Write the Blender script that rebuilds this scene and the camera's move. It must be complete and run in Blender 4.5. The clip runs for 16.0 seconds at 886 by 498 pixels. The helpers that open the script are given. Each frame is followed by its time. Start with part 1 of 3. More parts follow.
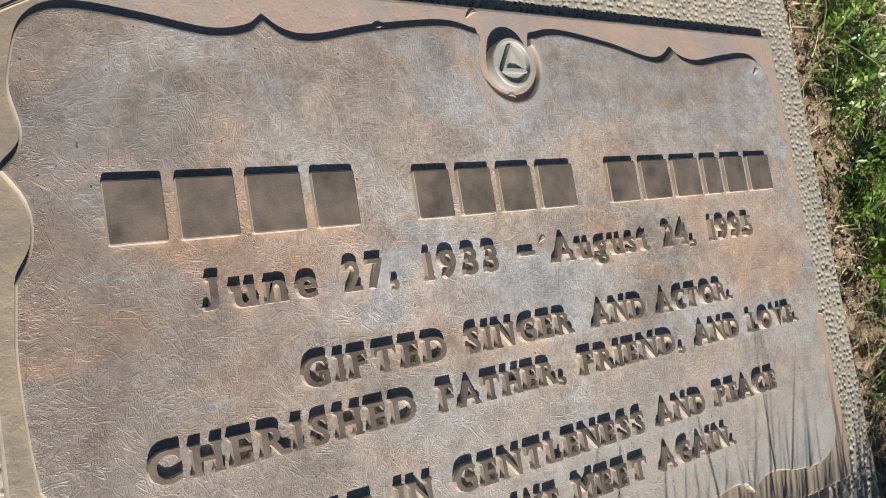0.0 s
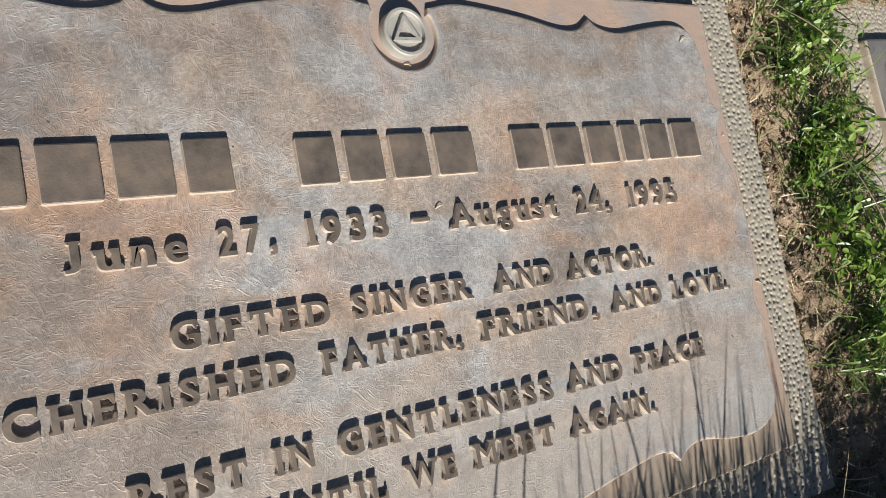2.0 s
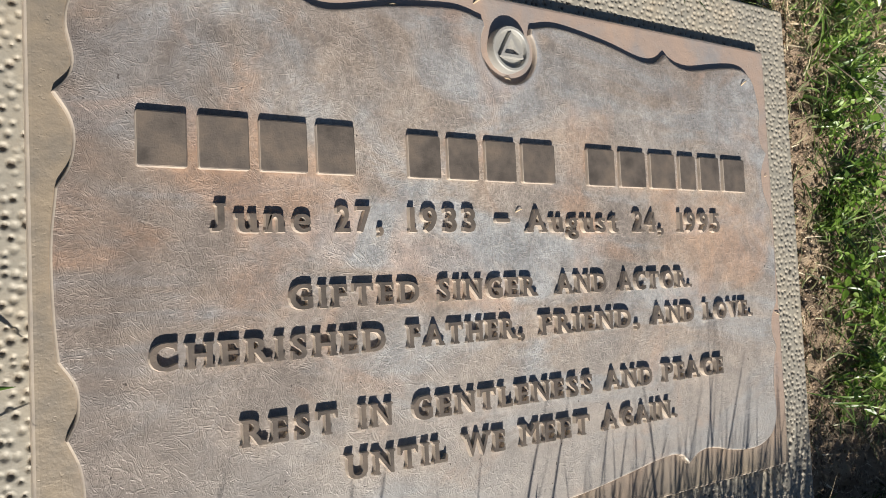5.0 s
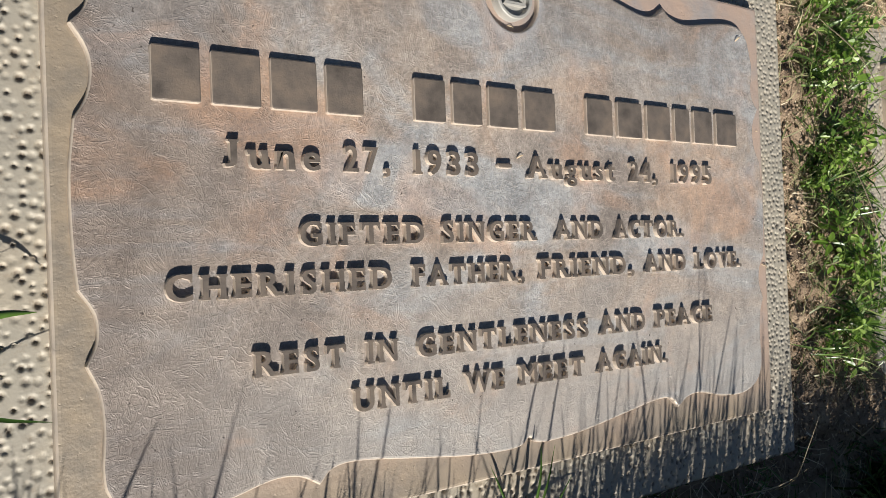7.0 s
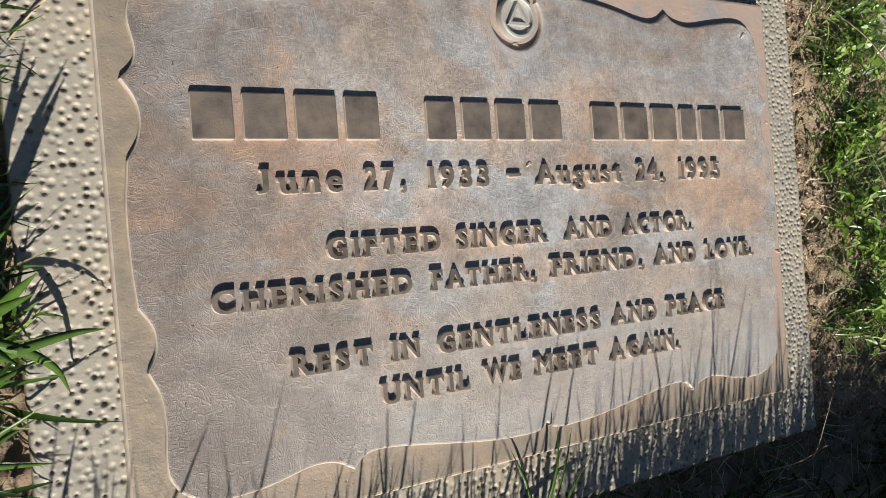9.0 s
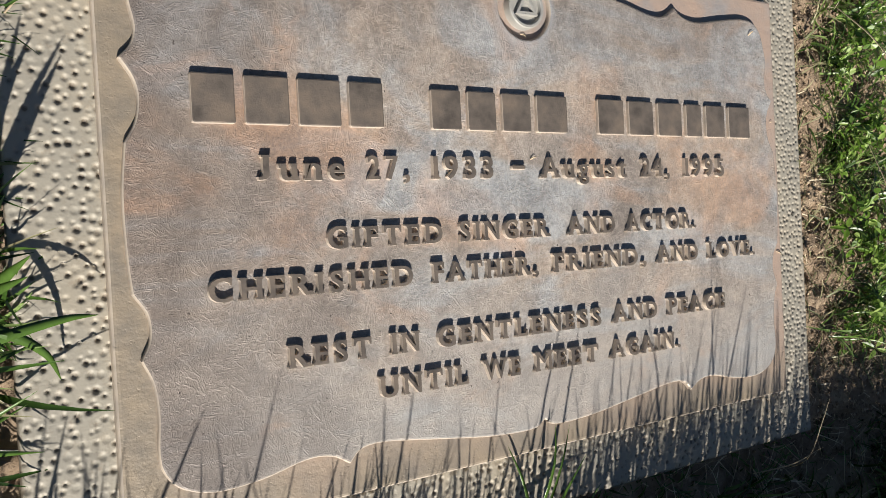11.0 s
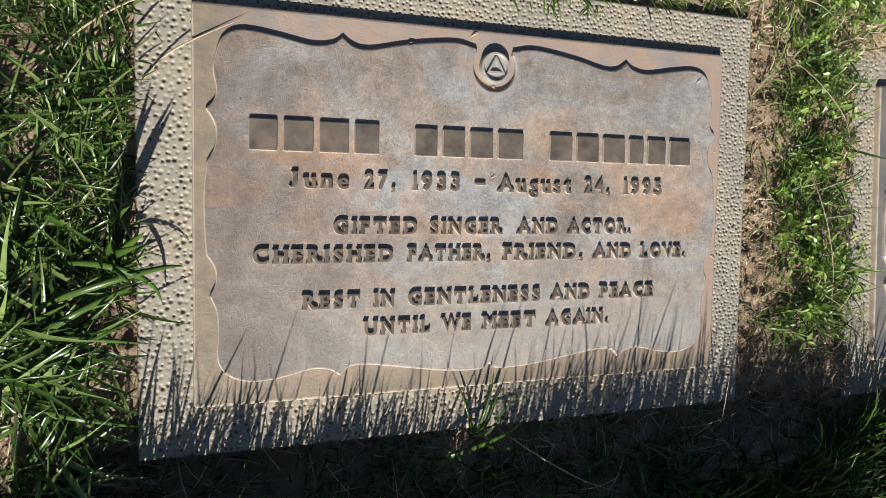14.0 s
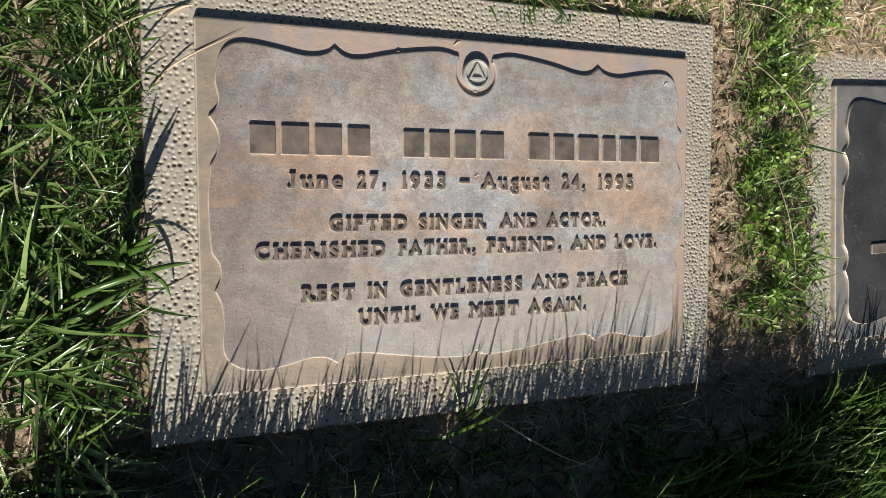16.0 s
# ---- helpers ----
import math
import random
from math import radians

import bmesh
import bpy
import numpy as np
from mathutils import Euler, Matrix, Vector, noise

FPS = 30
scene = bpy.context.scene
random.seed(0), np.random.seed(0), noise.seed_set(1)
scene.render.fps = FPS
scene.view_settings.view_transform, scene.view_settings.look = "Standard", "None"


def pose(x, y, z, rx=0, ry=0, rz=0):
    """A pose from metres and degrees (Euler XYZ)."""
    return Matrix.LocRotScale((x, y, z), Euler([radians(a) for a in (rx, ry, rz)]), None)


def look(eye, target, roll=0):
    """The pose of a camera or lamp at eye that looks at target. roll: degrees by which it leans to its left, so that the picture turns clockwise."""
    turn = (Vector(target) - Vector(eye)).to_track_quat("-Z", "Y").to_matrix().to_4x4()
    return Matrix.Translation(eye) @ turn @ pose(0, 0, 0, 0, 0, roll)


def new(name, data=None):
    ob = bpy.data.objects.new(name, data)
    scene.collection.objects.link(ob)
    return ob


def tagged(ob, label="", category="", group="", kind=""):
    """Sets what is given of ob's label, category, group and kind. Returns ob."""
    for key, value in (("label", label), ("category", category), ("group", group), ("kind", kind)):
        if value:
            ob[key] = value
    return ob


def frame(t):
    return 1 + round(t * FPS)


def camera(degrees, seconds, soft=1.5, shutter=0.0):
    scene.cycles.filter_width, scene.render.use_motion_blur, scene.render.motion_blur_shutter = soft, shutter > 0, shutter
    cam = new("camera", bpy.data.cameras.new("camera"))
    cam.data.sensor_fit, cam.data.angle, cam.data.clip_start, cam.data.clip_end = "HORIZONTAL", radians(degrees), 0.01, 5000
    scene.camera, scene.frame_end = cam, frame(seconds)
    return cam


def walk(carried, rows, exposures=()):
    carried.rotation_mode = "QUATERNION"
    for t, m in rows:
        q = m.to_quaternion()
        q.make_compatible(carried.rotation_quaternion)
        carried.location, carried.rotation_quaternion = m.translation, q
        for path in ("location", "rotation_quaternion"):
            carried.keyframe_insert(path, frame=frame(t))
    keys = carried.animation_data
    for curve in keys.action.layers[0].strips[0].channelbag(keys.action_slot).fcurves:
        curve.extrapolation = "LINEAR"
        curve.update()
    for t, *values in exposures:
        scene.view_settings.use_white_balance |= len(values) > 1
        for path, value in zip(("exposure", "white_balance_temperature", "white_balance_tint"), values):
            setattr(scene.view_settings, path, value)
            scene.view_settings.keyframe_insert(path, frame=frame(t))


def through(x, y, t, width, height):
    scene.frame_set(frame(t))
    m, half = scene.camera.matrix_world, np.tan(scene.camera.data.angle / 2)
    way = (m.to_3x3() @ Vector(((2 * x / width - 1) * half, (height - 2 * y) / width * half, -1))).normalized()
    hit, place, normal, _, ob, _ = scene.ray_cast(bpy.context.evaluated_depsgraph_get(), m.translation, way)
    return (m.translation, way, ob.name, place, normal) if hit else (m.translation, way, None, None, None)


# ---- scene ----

# ---------------------------------------------------------------- camera
cam = camera(59.75, 16.0, soft=0.6)
ROWS = [
    (0, -0.0177, 0.1703, 0.3195, 9.97, -33.16, -11.00),
    (0.5, -0.0128, 0.1695, 0.3147, 10.33, -33.13, -10.94),
    (1, 0.0053, 0.1557, 0.3333, 11.32, -32.92, -12.10),
    (1.5, 0.0366, 0.1400, 0.3535, 11.48, -31.76, -12.36),
    (2, 0.0396, 0.1367, 0.3551, 11.31, -30.62, -12.49),
    (2.5, 0.0101, 0.1422, 0.3680, 9.62, -30.04, -9.79),
    (3, -0.0073, 0.1498, 0.3824, 7.33, -30.69, -6.37),
    (3.5, -0.0140, 0.1532, 0.3802, 6.47, -31.76, -5.59),
    (3.7, -0.0138, 0.1520, 0.3827, 6.56, -31.85, -5.95),
    (5.8, -0.0420, 0.1506, 0.3625, 2.98, -33.87, -1.65),
    (6, -0.0440, 0.1478, 0.3650, 2.92, -34.14, -2.00),
    (6.5, -0.0534, 0.1361, 0.3733, 2.35, -34.43, -2.10),
    (7, -0.0477, 0.1347, 0.3689, 2.07, -34.39, -2.66),
    (7.5, -0.0451, 0.1329, 0.3656, 1.60, -34.29, -2.75),
    (8, -0.0509, 0.1381, 0.3725, 1.28, -33.85, -3.31),
    (8.5, -0.0541, 0.1473, 0.4147, 2.47, -30.41, -5.24),
    (8.7, -0.0518, 0.1472, 0.4203, 2.38, -30.21, -5.25),
    (11, -0.0539, 0.1478, 0.4080, 0.73, -31.10, -3.56),
    (11.5, -0.0560, 0.1444, 0.4088, 0.63, -31.23, -3.10),
    (12, -0.0526, 0.1548, 0.4298, 0.78, -30.55, -2.74),
    (12.5, -0.0470, 0.1818, 0.4947, -2.90, -26.51, -1.88),
    (13, -0.0219, 0.1975, 0.5402, -4.84, -24.94, -2.46),
    (13.5, -0.0322, 0.1922, 0.5940, -5.31, -22.04, -0.46),
    (14, -0.0395, 0.1786, 0.6478, -4.48, -21.43, 1.07),
    (14.5, -0.0496, 0.1800, 0.6633, -3.23, -21.73, 0.10),
    (15, -0.0542, 0.1802, 0.6760, -3.68, -22.01, 0.22),
    (15.5, -0.0574, 0.1840, 0.6928, -3.78, -22.66, -0.51),
    (16, -0.0649, 0.1733, 0.6908, -3.77, -22.98, -0.07),
]
walk(cam, [(t, pose(x, y, z, rx, ry, rz)) for t, x, y, z, rx, ry, rz in ROWS])

# ---------------------------------------------------------------- light
SUN_EL, SUN_SHADOW = 35.0, 13.0      # elevation; way of the shadows, degrees from +y towards +x
world = bpy.data.worlds.new("sky")
scene.world = world
world.use_nodes = True
wn = world.node_tree.nodes
sky = wn.new("ShaderNodeTexSky")
sky.sky_type, sky.sun_disc = "NISHITA", False
sky.ozone_density = 4.0
sky.sun_elevation, sky.sun_rotation = radians(SUN_EL), radians(180 + SUN_SHADOW)
world.node_tree.links.new(sky.outputs[0], wn["Background"].inputs[0])
wn["Background"].inputs[1].default_value = 0.036
sun_data = bpy.data.lights.new("sun", "SUN")
sun_data.energy, sun_data.angle, sun_data.color = 5.3, radians(0.53), (1.0, 0.95, 0.885)
sun = new("sun", sun_data)
ce = math.cos(radians(SUN_EL))
sun_way = Vector((math.sin(radians(SUN_SHADOW)) * ce, math.cos(radians(SUN_SHADOW)) * ce, -math.sin(radians(SUN_EL))))
sun.matrix_world = look(-3 * sun_way, (0, 0, 0))
scene.view_settings.exposure = 0.48

# ---------------------------------------------------------------- materials
class Nodes:
    """A short way to write node materials."""

    def __init__(self, name, rough=0.7, metal=0.0, spec=0.5):
        self.mat = bpy.data.materials.new(name)
        self.mat.use_nodes = True
        self.t = self.mat.node_tree
        self.p = self.t.nodes["Principled BSDF"]
        self.p.inputs["Roughness"].default_value = rough
        self.p.inputs["Metallic"].default_value = metal
        self.p.inputs["Specular IOR Level"].default_value = spec
        self.co = self.node("ShaderNodeTexCoord").outputs["Object"]

    def node(self, kind, **kw):
        n = self.t.nodes.new(kind)
        for k, v in kw.items():
            n.inputs[k.replace("_", " ")].default_value = v
        return n

    def link(self, a, b):
        self.t.links.new(a, b)

    def noise(self, scale, detail=4.0, rough=0.6, distort=0.0, at=None):
        n = self.node("ShaderNodeTexNoise", Scale=scale, Detail=detail, Roughness=rough, Distortion=distort)
        self.link(at or self.co, n.inputs["Vector"])
        return n.outputs["Fac"]

    def stretched(self, sx, sy, sz, rz=0.0):
        r = self.node("ShaderNodeMapping", Rotation=(0, 0, rz))
        m = self.node("ShaderNodeMapping", Scale=(sx, sy, sz))
        self.link(self.co, r.inputs["Vector"])
        self.link(r.outputs[0], m.inputs["Vector"])
        return m.outputs[0]

    def math(self, op, a, b=0.0):
        n = self.t.nodes.new("ShaderNodeMath")
        n.operation = op
        for i, v in enumerate((a, b)):
            if hasattr(v, "links"):
                self.link(v, n.inputs[i])
            else:
                n.inputs[i].default_value = v
        return n.outputs[0]

    def span(self, v, lo, hi, a=0.0, b=1.0):
        n = self.node("ShaderNodeMapRange")
        self.link(v, n.inputs[0])
        for i, x in enumerate((lo, hi, a, b)):
            n.inputs[i + 1].default_value = x
        return n.outputs[0]

    def ramp(self, v, stops):
        n = self.t.nodes.new("ShaderNodeValToRGB")
        e = n.color_ramp.elements
        while len(e) < len(stops):
            e.new(0.5)
        for el, (x, c) in zip(e, stops):
            el.position, el.color = x, (*c, 1)
        self.link(v, n.inputs[0])
        return n.outputs[0]

    def mix(self, f, a, b, how="MIX"):
        n = self.t.nodes.new("ShaderNodeMix")
        n.data_type, n.blend_type = "RGBA", how
        for i, v in ((0, f), (6, a), (7, b)):
            if hasattr(v, "links"):
                self.link(v, n.inputs[i])
            else:
                n.inputs[i].default_value = (*v, 1) if isinstance(v, tuple) else v
        return n.outputs[2]

    def color(self, v):
        self.link(v, self.p.inputs["Base Color"])

    def rough(self, v):
        self.link(v, self.p.inputs["Roughness"])

    def bump(self, v, distance, strength=1.0):
        n = self.node("ShaderNodeBump", Strength=strength, Distance=distance)
        self.link(v, n.inputs["Height"])
        old = self.p.inputs["Normal"].links
        if old:
            self.link(old[0].from_socket, n.inputs["Normal"])
        self.link(n.outputs[0], self.p.inputs["Normal"])


def wrinkles(m):
    """Fine raised creases that cross at all angles, like pressed leather; they come and go."""
    out = None
    for sx, sy, rz in ((62, 400, 0.2), (55, 350, 0.75), (66, 430, 1.25), (58, 370, 1.8), (62, 400, 2.3), (54, 340, 2.85)):
        v = m.noise(1.0, 1.5, 0.45, 0.8, m.stretched(sx, sy, 300, rz))
        line = m.span(m.math("ABSOLUTE", m.math("SUBTRACT", v, 0.5)), 0.003, 0.028, 1.0, 0.0)
        there = m.span(m.noise(70.0, 2.0, 0.5, 0.0, m.stretched(1, 1, 1, rz)), 0.46, 0.60)
        line = m.math("MULTIPLY", line, there)
        out = line if out is None else m.math("MAXIMUM", out, line)
    # a net of creases between small uneven cushions
    push = m.node("ShaderNodeTexNoise", Scale=160.0, Detail=3.0)
    m.link(m.co, push.inputs["Vector"])
    bent = m.node("ShaderNodeVectorMath")
    bent.operation = "MULTIPLY_ADD"
    m.link(push.outputs["Color"], bent.inputs[0])
    bent.inputs[1].default_value = (0.006, 0.006, 0.0)
    m.link(m.co, bent.inputs[2])
    for scale, wide, strength in ((175.0, 0.075, 0.85), (330.0, 0.10, 0.55)):
        net = m.node("ShaderNodeTexVoronoi", Scale=scale)
        net.feature = "DISTANCE_TO_EDGE"
        m.link(bent.outputs[0], net.inputs["Vector"])
        mesh = m.math("MULTIPLY", m.span(net.outputs["Distance"], 0.015, wide, strength, 0.0), m.span(m.noise(scale * 0.25, 2.0), 0.42, 0.62))
        out = m.math("MAXIMUM", out, mesh)
    return out


def bronze_panel():
    m = Nodes("patinated_bronze_panel", 0.5, 0.12)
    sep = m.node("ShaderNodeSeparateXYZ")
    m.link(m.co, sep.inputs[0])
    big = m.noise(9.0, 4.0, 0.55, 0.9)
    tint = m.ramp(big, [(0.28, (0.20, 0.172, 0.150)), (0.42, (0.285, 0.243, 0.207)), (0.52, (0.35, 0.285, 0.228)), (0.60, (0.315, 0.275, 0.238)), (0.72, (0.30, 0.292, 0.28))])
    blue = m.span(m.noise(12.0, 5.0, 0.6, 1.2, m.stretched(0.6, 1.5, 1)), 0.46, 0.60)
    tint = m.mix(m.math("MULTIPLY", blue, 0.78), tint, (0.325, 0.340, 0.345))
    # orange bloom, most of it round the lettering
    rows = m.span(m.math("ABSOLUTE", m.math("SUBTRACT", sep.outputs[1], 0.200)), 0.03, 0.10, 0.070, -0.03)
    rust = m.span(m.math("ADD", m.noise(15.0, 4.0, 0.58, 0.8), rows), 0.53, 0.70)
    # dark brown blotches and faint streaks across
    brown = m.span(m.noise(17.0, 5.0, 0.65, 1.0, m.stretched(1.0, 1.3, 1, 0.5)), 0.53, 0.70)
    tint = m.mix(m.math("MULTIPLY", brown, 0.45), tint, (0.150, 0.118, 0.098))
    mid = m.math("MULTIPLY", m.span(m.noise(130.0, 4.0, 0.7), 0.3, 0.7, 0.74, 1.26), m.span(m.noise(42.0, 4.0, 0.65, 0.6), 0.32, 0.68, 0.80, 1.20))
    mid = m.math("MULTIPLY", mid, m.span(m.noise(480.0, 2.0, 0.6), 0.32, 0.68, 0.82, 1.18))
    grey = m.node("ShaderNodeCombineColor")
    for i in range(3):
        m.link(mid, grey.inputs[i])
    tint = m.mix(1.0, tint, grey.outputs[0], "MULTIPLY")
    lines = wrinkles(m)
    tint = m.mix(m.math("MULTIPLY", lines, 0.27), tint, (0.70, 0.62, 0.53))
    # paler and greyer towards the foot
    foot = m.span(m.math("SUBTRACT", sep.outputs[1], m.math("MULTIPLY", m.noise(11.0, 5.0, 0.6, 0.6), 0.16)), -0.05, 0.06, 0.60, 0.0)
    tint = m.mix(foot, tint, (0.40, 0.38, 0.35))
    # pale wear round the emblem
    away = m.node("ShaderNodeVectorMath")
    away.operation = "DISTANCE"
    away.inputs[1].default_value = (0.262, 0.2915, 0.0046)
    m.link(m.co, away.inputs[0])
    halo = m.span(m.math("ADD", away.outputs["Value"], m.math("MULTIPLY", m.noise(60.0, 3.0), 0.012)), 0.026, 0.034, 1.0, 0.0)
    tint = m.mix(m.math("MULTIPLY", halo, 0.9), tint, (0.40, 0.41, 0.42))
    # browner and deeper towards one end and the head, with uneven edges
    deep = m.span(m.math("ADD", sep.outputs[0], m.math("MULTIPLY", big, 0.30)), 0.13, 0.29, 0.97, 0.0)
    head = m.span(m.math("ADD", sep.outputs[1], m.math("MULTIPLY", m.noise(8.0, 4.0, 0.6, 0.5), 0.22)), 0.35, 0.44, 0.0, 0.5)
    deep = m.math("MAXIMUM", deep, head)
    tint = m.mix(deep, tint, m.mix(0.82, tint, (0.135, 0.104, 0.085), "MIX"))
    tint = m.mix(m.math("MULTIPLY", rust, m.span(mid, 0.6, 1.4, 0.25, 0.85)), tint, m.mix(0.5, tint, (0.58, 0.31, 0.16)))
    pits = m.span(m.noise(260.0, 2.0, 0.5), 0.73, 0.76)
    tint = m.mix(m.math("MULTIPLY", pits, 0.85), tint, (0.05, 0.038, 0.03))
    m.color(tint)
    m.rough(m.span(big, 0.3, 0.7, 0.60, 0.42))
    m.bump(lines, 0.00016, 0.95)
    m.bump(m.noise(900.0, 3.0), 0.00025, 0.7)
    m.bump(m.noise(45.0, 3.0), 0.0012, 0.4)
    return m.mat


def bronze_dark():
    m = Nodes("dark_bronze_panel", 0.5, 0.3)
    big = m.noise(12.0, 5.0)
    m.color(m.ramp(big, [(0.35, (0.028, 0.028, 0.029)), (0.65, (0.070, 0.067, 0.064))]))
    m.bump(wrinkles(m), 0.0003, 0.7)
    return m.mat


def bronze_rim(name, a, b, c, tan=False):
    m = Nodes(name, 0.55, 0.2)
    big = m.noise(16.0, 5.0, 0.6, 0.5)
    tint = m.ramp(big, [(0.33, a), (0.5, b), (0.66, c)])
    if tan:
        sep = m.node("ShaderNodeSeparateXYZ")
        m.link(m.co, sep.inputs[0])
        ashen = m.span(m.noise(22.0, 5.0, 0.65, 0.6), 0.50, 0.66)
        tint = m.mix(m.math("MULTIPLY", ashen, 0.4), tint, (0.34, 0.335, 0.32))
        near = m.math("MINIMUM", m.math("MULTIPLY", sep.outputs[0], 1.3), m.math("ADD", sep.outputs[1], 0.02))
        near = m.span(m.math("ADD", near, m.math("MULTIPLY", big, 0.06)), 0.05, 0.12, 1.0, 0.0)
        tint = m.mix(near, tint, m.ramp(m.noise(40.0, 4.0), [(0.35, (0.225, 0.195, 0.155)), (0.65, (0.325, 0.262, 0.185))]))
    specks = m.span(m.noise(420.0, 3.0, 0.7), 0.66, 0.72)
    m.color(m.mix(m.math("MULTIPLY", specks, 0.7), tint, (0.05, 0.04, 0.03)))
    m.bump(m.noise(700.0, 4.0), 0.0003, 0.6)
    m.bump(m.noise(120.0, 3.0), 0.0008, 0.7)
    m.bump(m.span(m.noise(260.0, 2.0), 0.64, 0.72, 1.0, 0.0), 0.0004, 0.35)
    return m.mat


def bronze_border():
    m = Nodes("weathered_bronze_border", 0.6, 0.1)
    big = m.noise(14.0, 5.0, 0.6, 0.4)
    tint = m.ramp(big, [(0.32, (0.28, 0.26, 0.215)), (0.5, (0.335, 0.305, 0.245)), (0.68, (0.385, 0.33, 0.245))])
    dirt = m.span(m.noise(160.0, 5.0, 0.7), 0.56, 0.75)
    tint = m.mix(m.math("MULTIPLY", dirt, 0.5), tint, (0.21, 0.155, 0.10))
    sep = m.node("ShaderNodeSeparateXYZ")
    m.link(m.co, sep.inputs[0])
    # darker brown on the pit floors and all that lies lower, with uneven edges
    below_top = m.span(m.math("ADD", sep.outputs[2], m.math("MULTIPLY", m.noise(330.0, 3.0), 0.0016)), -0.0083, -0.0075, 0.75, 0.0)
    m.color(m.mix(below_top, tint, (0.10, 0.075, 0.05)))
    m.bump(m.noise(800.0, 4.0), 0.0003, 0.6)
    m.bump(m.noise(90.0, 3.0), 0.001, 0.5)
    return m.mat


def bronze_letter():
    m = Nodes("worn_bronze_letters", 0.45, 0.3)
    m.color(m.ramp(m.noise(60.0, 4.0), [(0.32, (0.10, 0.084, 0.070)), (0.50, (0.165, 0.137, 0.112)), (0.68, (0.235, 0.185, 0.14))]))
    m.bump(m.noise(900.0, 3.0), 0.0003, 0.6)
    return m.mat


def bronze_edge():
    m = Nodes("sunlit_bronze_edges", 0.45, 0.2)
    # pale colour that paints in the sun caught by raised edges
    m.color(m.ramp(m.noise(80.0, 4.0), [(0.35, (0.42, 0.36, 0.30)), (0.65, (0.58, 0.49, 0.39))]))
    m.bump(m.noise(900.0, 3.0), 0.0002, 0.5)
    return m.mat


def soil():
    m = Nodes("dry_soil", 0.95, 0.0, 0.2)
    big = m.noise(18.0, 6.0, 0.65)
    tint = m.ramp(big, [(0.3, (0.13, 0.092, 0.060)), (0.5, (0.28, 0.205, 0.138)), (0.7, (0.45, 0.35, 0.235))])
    fine = m.span(m.noise(300.0, 5.0, 0.7), 0.35, 0.7)
    tint = m.mix(m.math("MULTIPLY", fine, 0.45), tint, (0.42, 0.32, 0.22))
    # turf farther out, past the worn ground round the markers
    away = m.node("ShaderNodeVectorMath")
    away.operation = "DISTANCE"
    away.inputs[1].default_value = (0.35, 0.15, 0.0)
    m.link(m.co, away.inputs[0])
    turf = m.span(m.math("ADD", away.outputs["Value"], m.math("MULTIPLY", m.noise(5.0, 5.0, 0.6), 0.6)), 1.10, 1.45)
    sward = m.ramp(m.math("ADD", m.math("MULTIPLY", m.noise(1.3, 5.0, 0.6), 0.5), m.math("MULTIPLY", m.noise(55.0, 4.0, 0.7), 0.5)),
                   [(0.36, (0.035, 0.062, 0.016)), (0.50, (0.075, 0.115, 0.030)), (0.64, (0.20, 0.18, 0.085))])
    m.color(m.mix(turf, tint, sward))
    m.bump(m.noise(160.0, 6.0, 0.7), 0.004, 0.9)
    m.bump(m.noise(700.0, 4.0, 0.7), 0.001, 0.8)
    return m.mat


def clods():
    m = Nodes("soil_crumbs", 0.95, 0.0, 0.2)
    rnd = m.node("ShaderNodeNewGeometry").outputs["Random Per Island"]
    tint = m.ramp(rnd, [(0.0, (0.15, 0.107, 0.070)), (0.5, (0.32, 0.235, 0.158)), (1.0, (0.54, 0.43, 0.30))])
    m.color(m.mix(m.span(m.noise(600.0, 4.0), 0.4, 0.7, 0.0, 0.4), tint, (0.13, 0.09, 0.06)))
    m.bump(m.noise(900.0, 4.0, 0.7), 0.0006, 0.8)
    return m.mat


def leaf(name, dark, mid, light, rough=0.45, through=0.35):
    """Blades and leaves: each one its own tint, with light that shines through."""
    m = Nodes(name, rough, 0.0, 0.5)
    rnd = m.node("ShaderNodeNewGeometry").outputs["Random Per Island"]
    tint = m.ramp(rnd, [(0.0, dark), (0.55, mid), (1.0, light)])
    streak = m.span(m.noise(120.0, 3.0), 0.3, 0.7, 0.8, 1.15)
    grey = m.node("ShaderNodeCombineColor")
    for i in range(3):
        m.link(streak, grey.inputs[i])
    tint = m.mix(1.0, tint, grey.outputs[0], "MULTIPLY")
    m.color(tint)
    tr = m.node("ShaderNodeBsdfTranslucent")
    m.link(tint, tr.inputs[0])
    mx = m.node("ShaderNodeMixShader", Fac=through)
    m.link(m.p.outputs[0], mx.inputs[1])
    m.link(tr.outputs[0], mx.inputs[2])
    m.link(mx.outputs[0], m.t.nodes["Material Output"].inputs[0])
    return m.mat


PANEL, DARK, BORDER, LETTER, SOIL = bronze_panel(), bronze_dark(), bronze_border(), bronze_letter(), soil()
EDGE, CLOD = bronze_edge(), clods()
RIM = bronze_rim("patinated_bronze_rim", (0.32, 0.295, 0.28), (0.41, 0.315, 0.255), (0.46, 0.335, 0.255), True)
RIM_GREY = bronze_rim("grey_bronze_rim", (0.12, 0.12, 0.12), (0.175, 0.168, 0.158), (0.24, 0.22, 0.195))
EMBLEM_GREY = bronze_rim("pale_bronze_emblem", (0.30, 0.30, 0.285), (0.38, 0.365, 0.325), (0.47, 0.42, 0.34))
GREEN = leaf("green_grass", (0.020, 0.044, 0.010), (0.070, 0.140, 0.024), (0.26, 0.36, 0.12), 0.20, 0.28)
YOUNG = leaf("young_grass", (0.045, 0.095, 0.018), (0.12, 0.215, 0.035), (0.32, 0.40, 0.14), 0.28, 0.30)
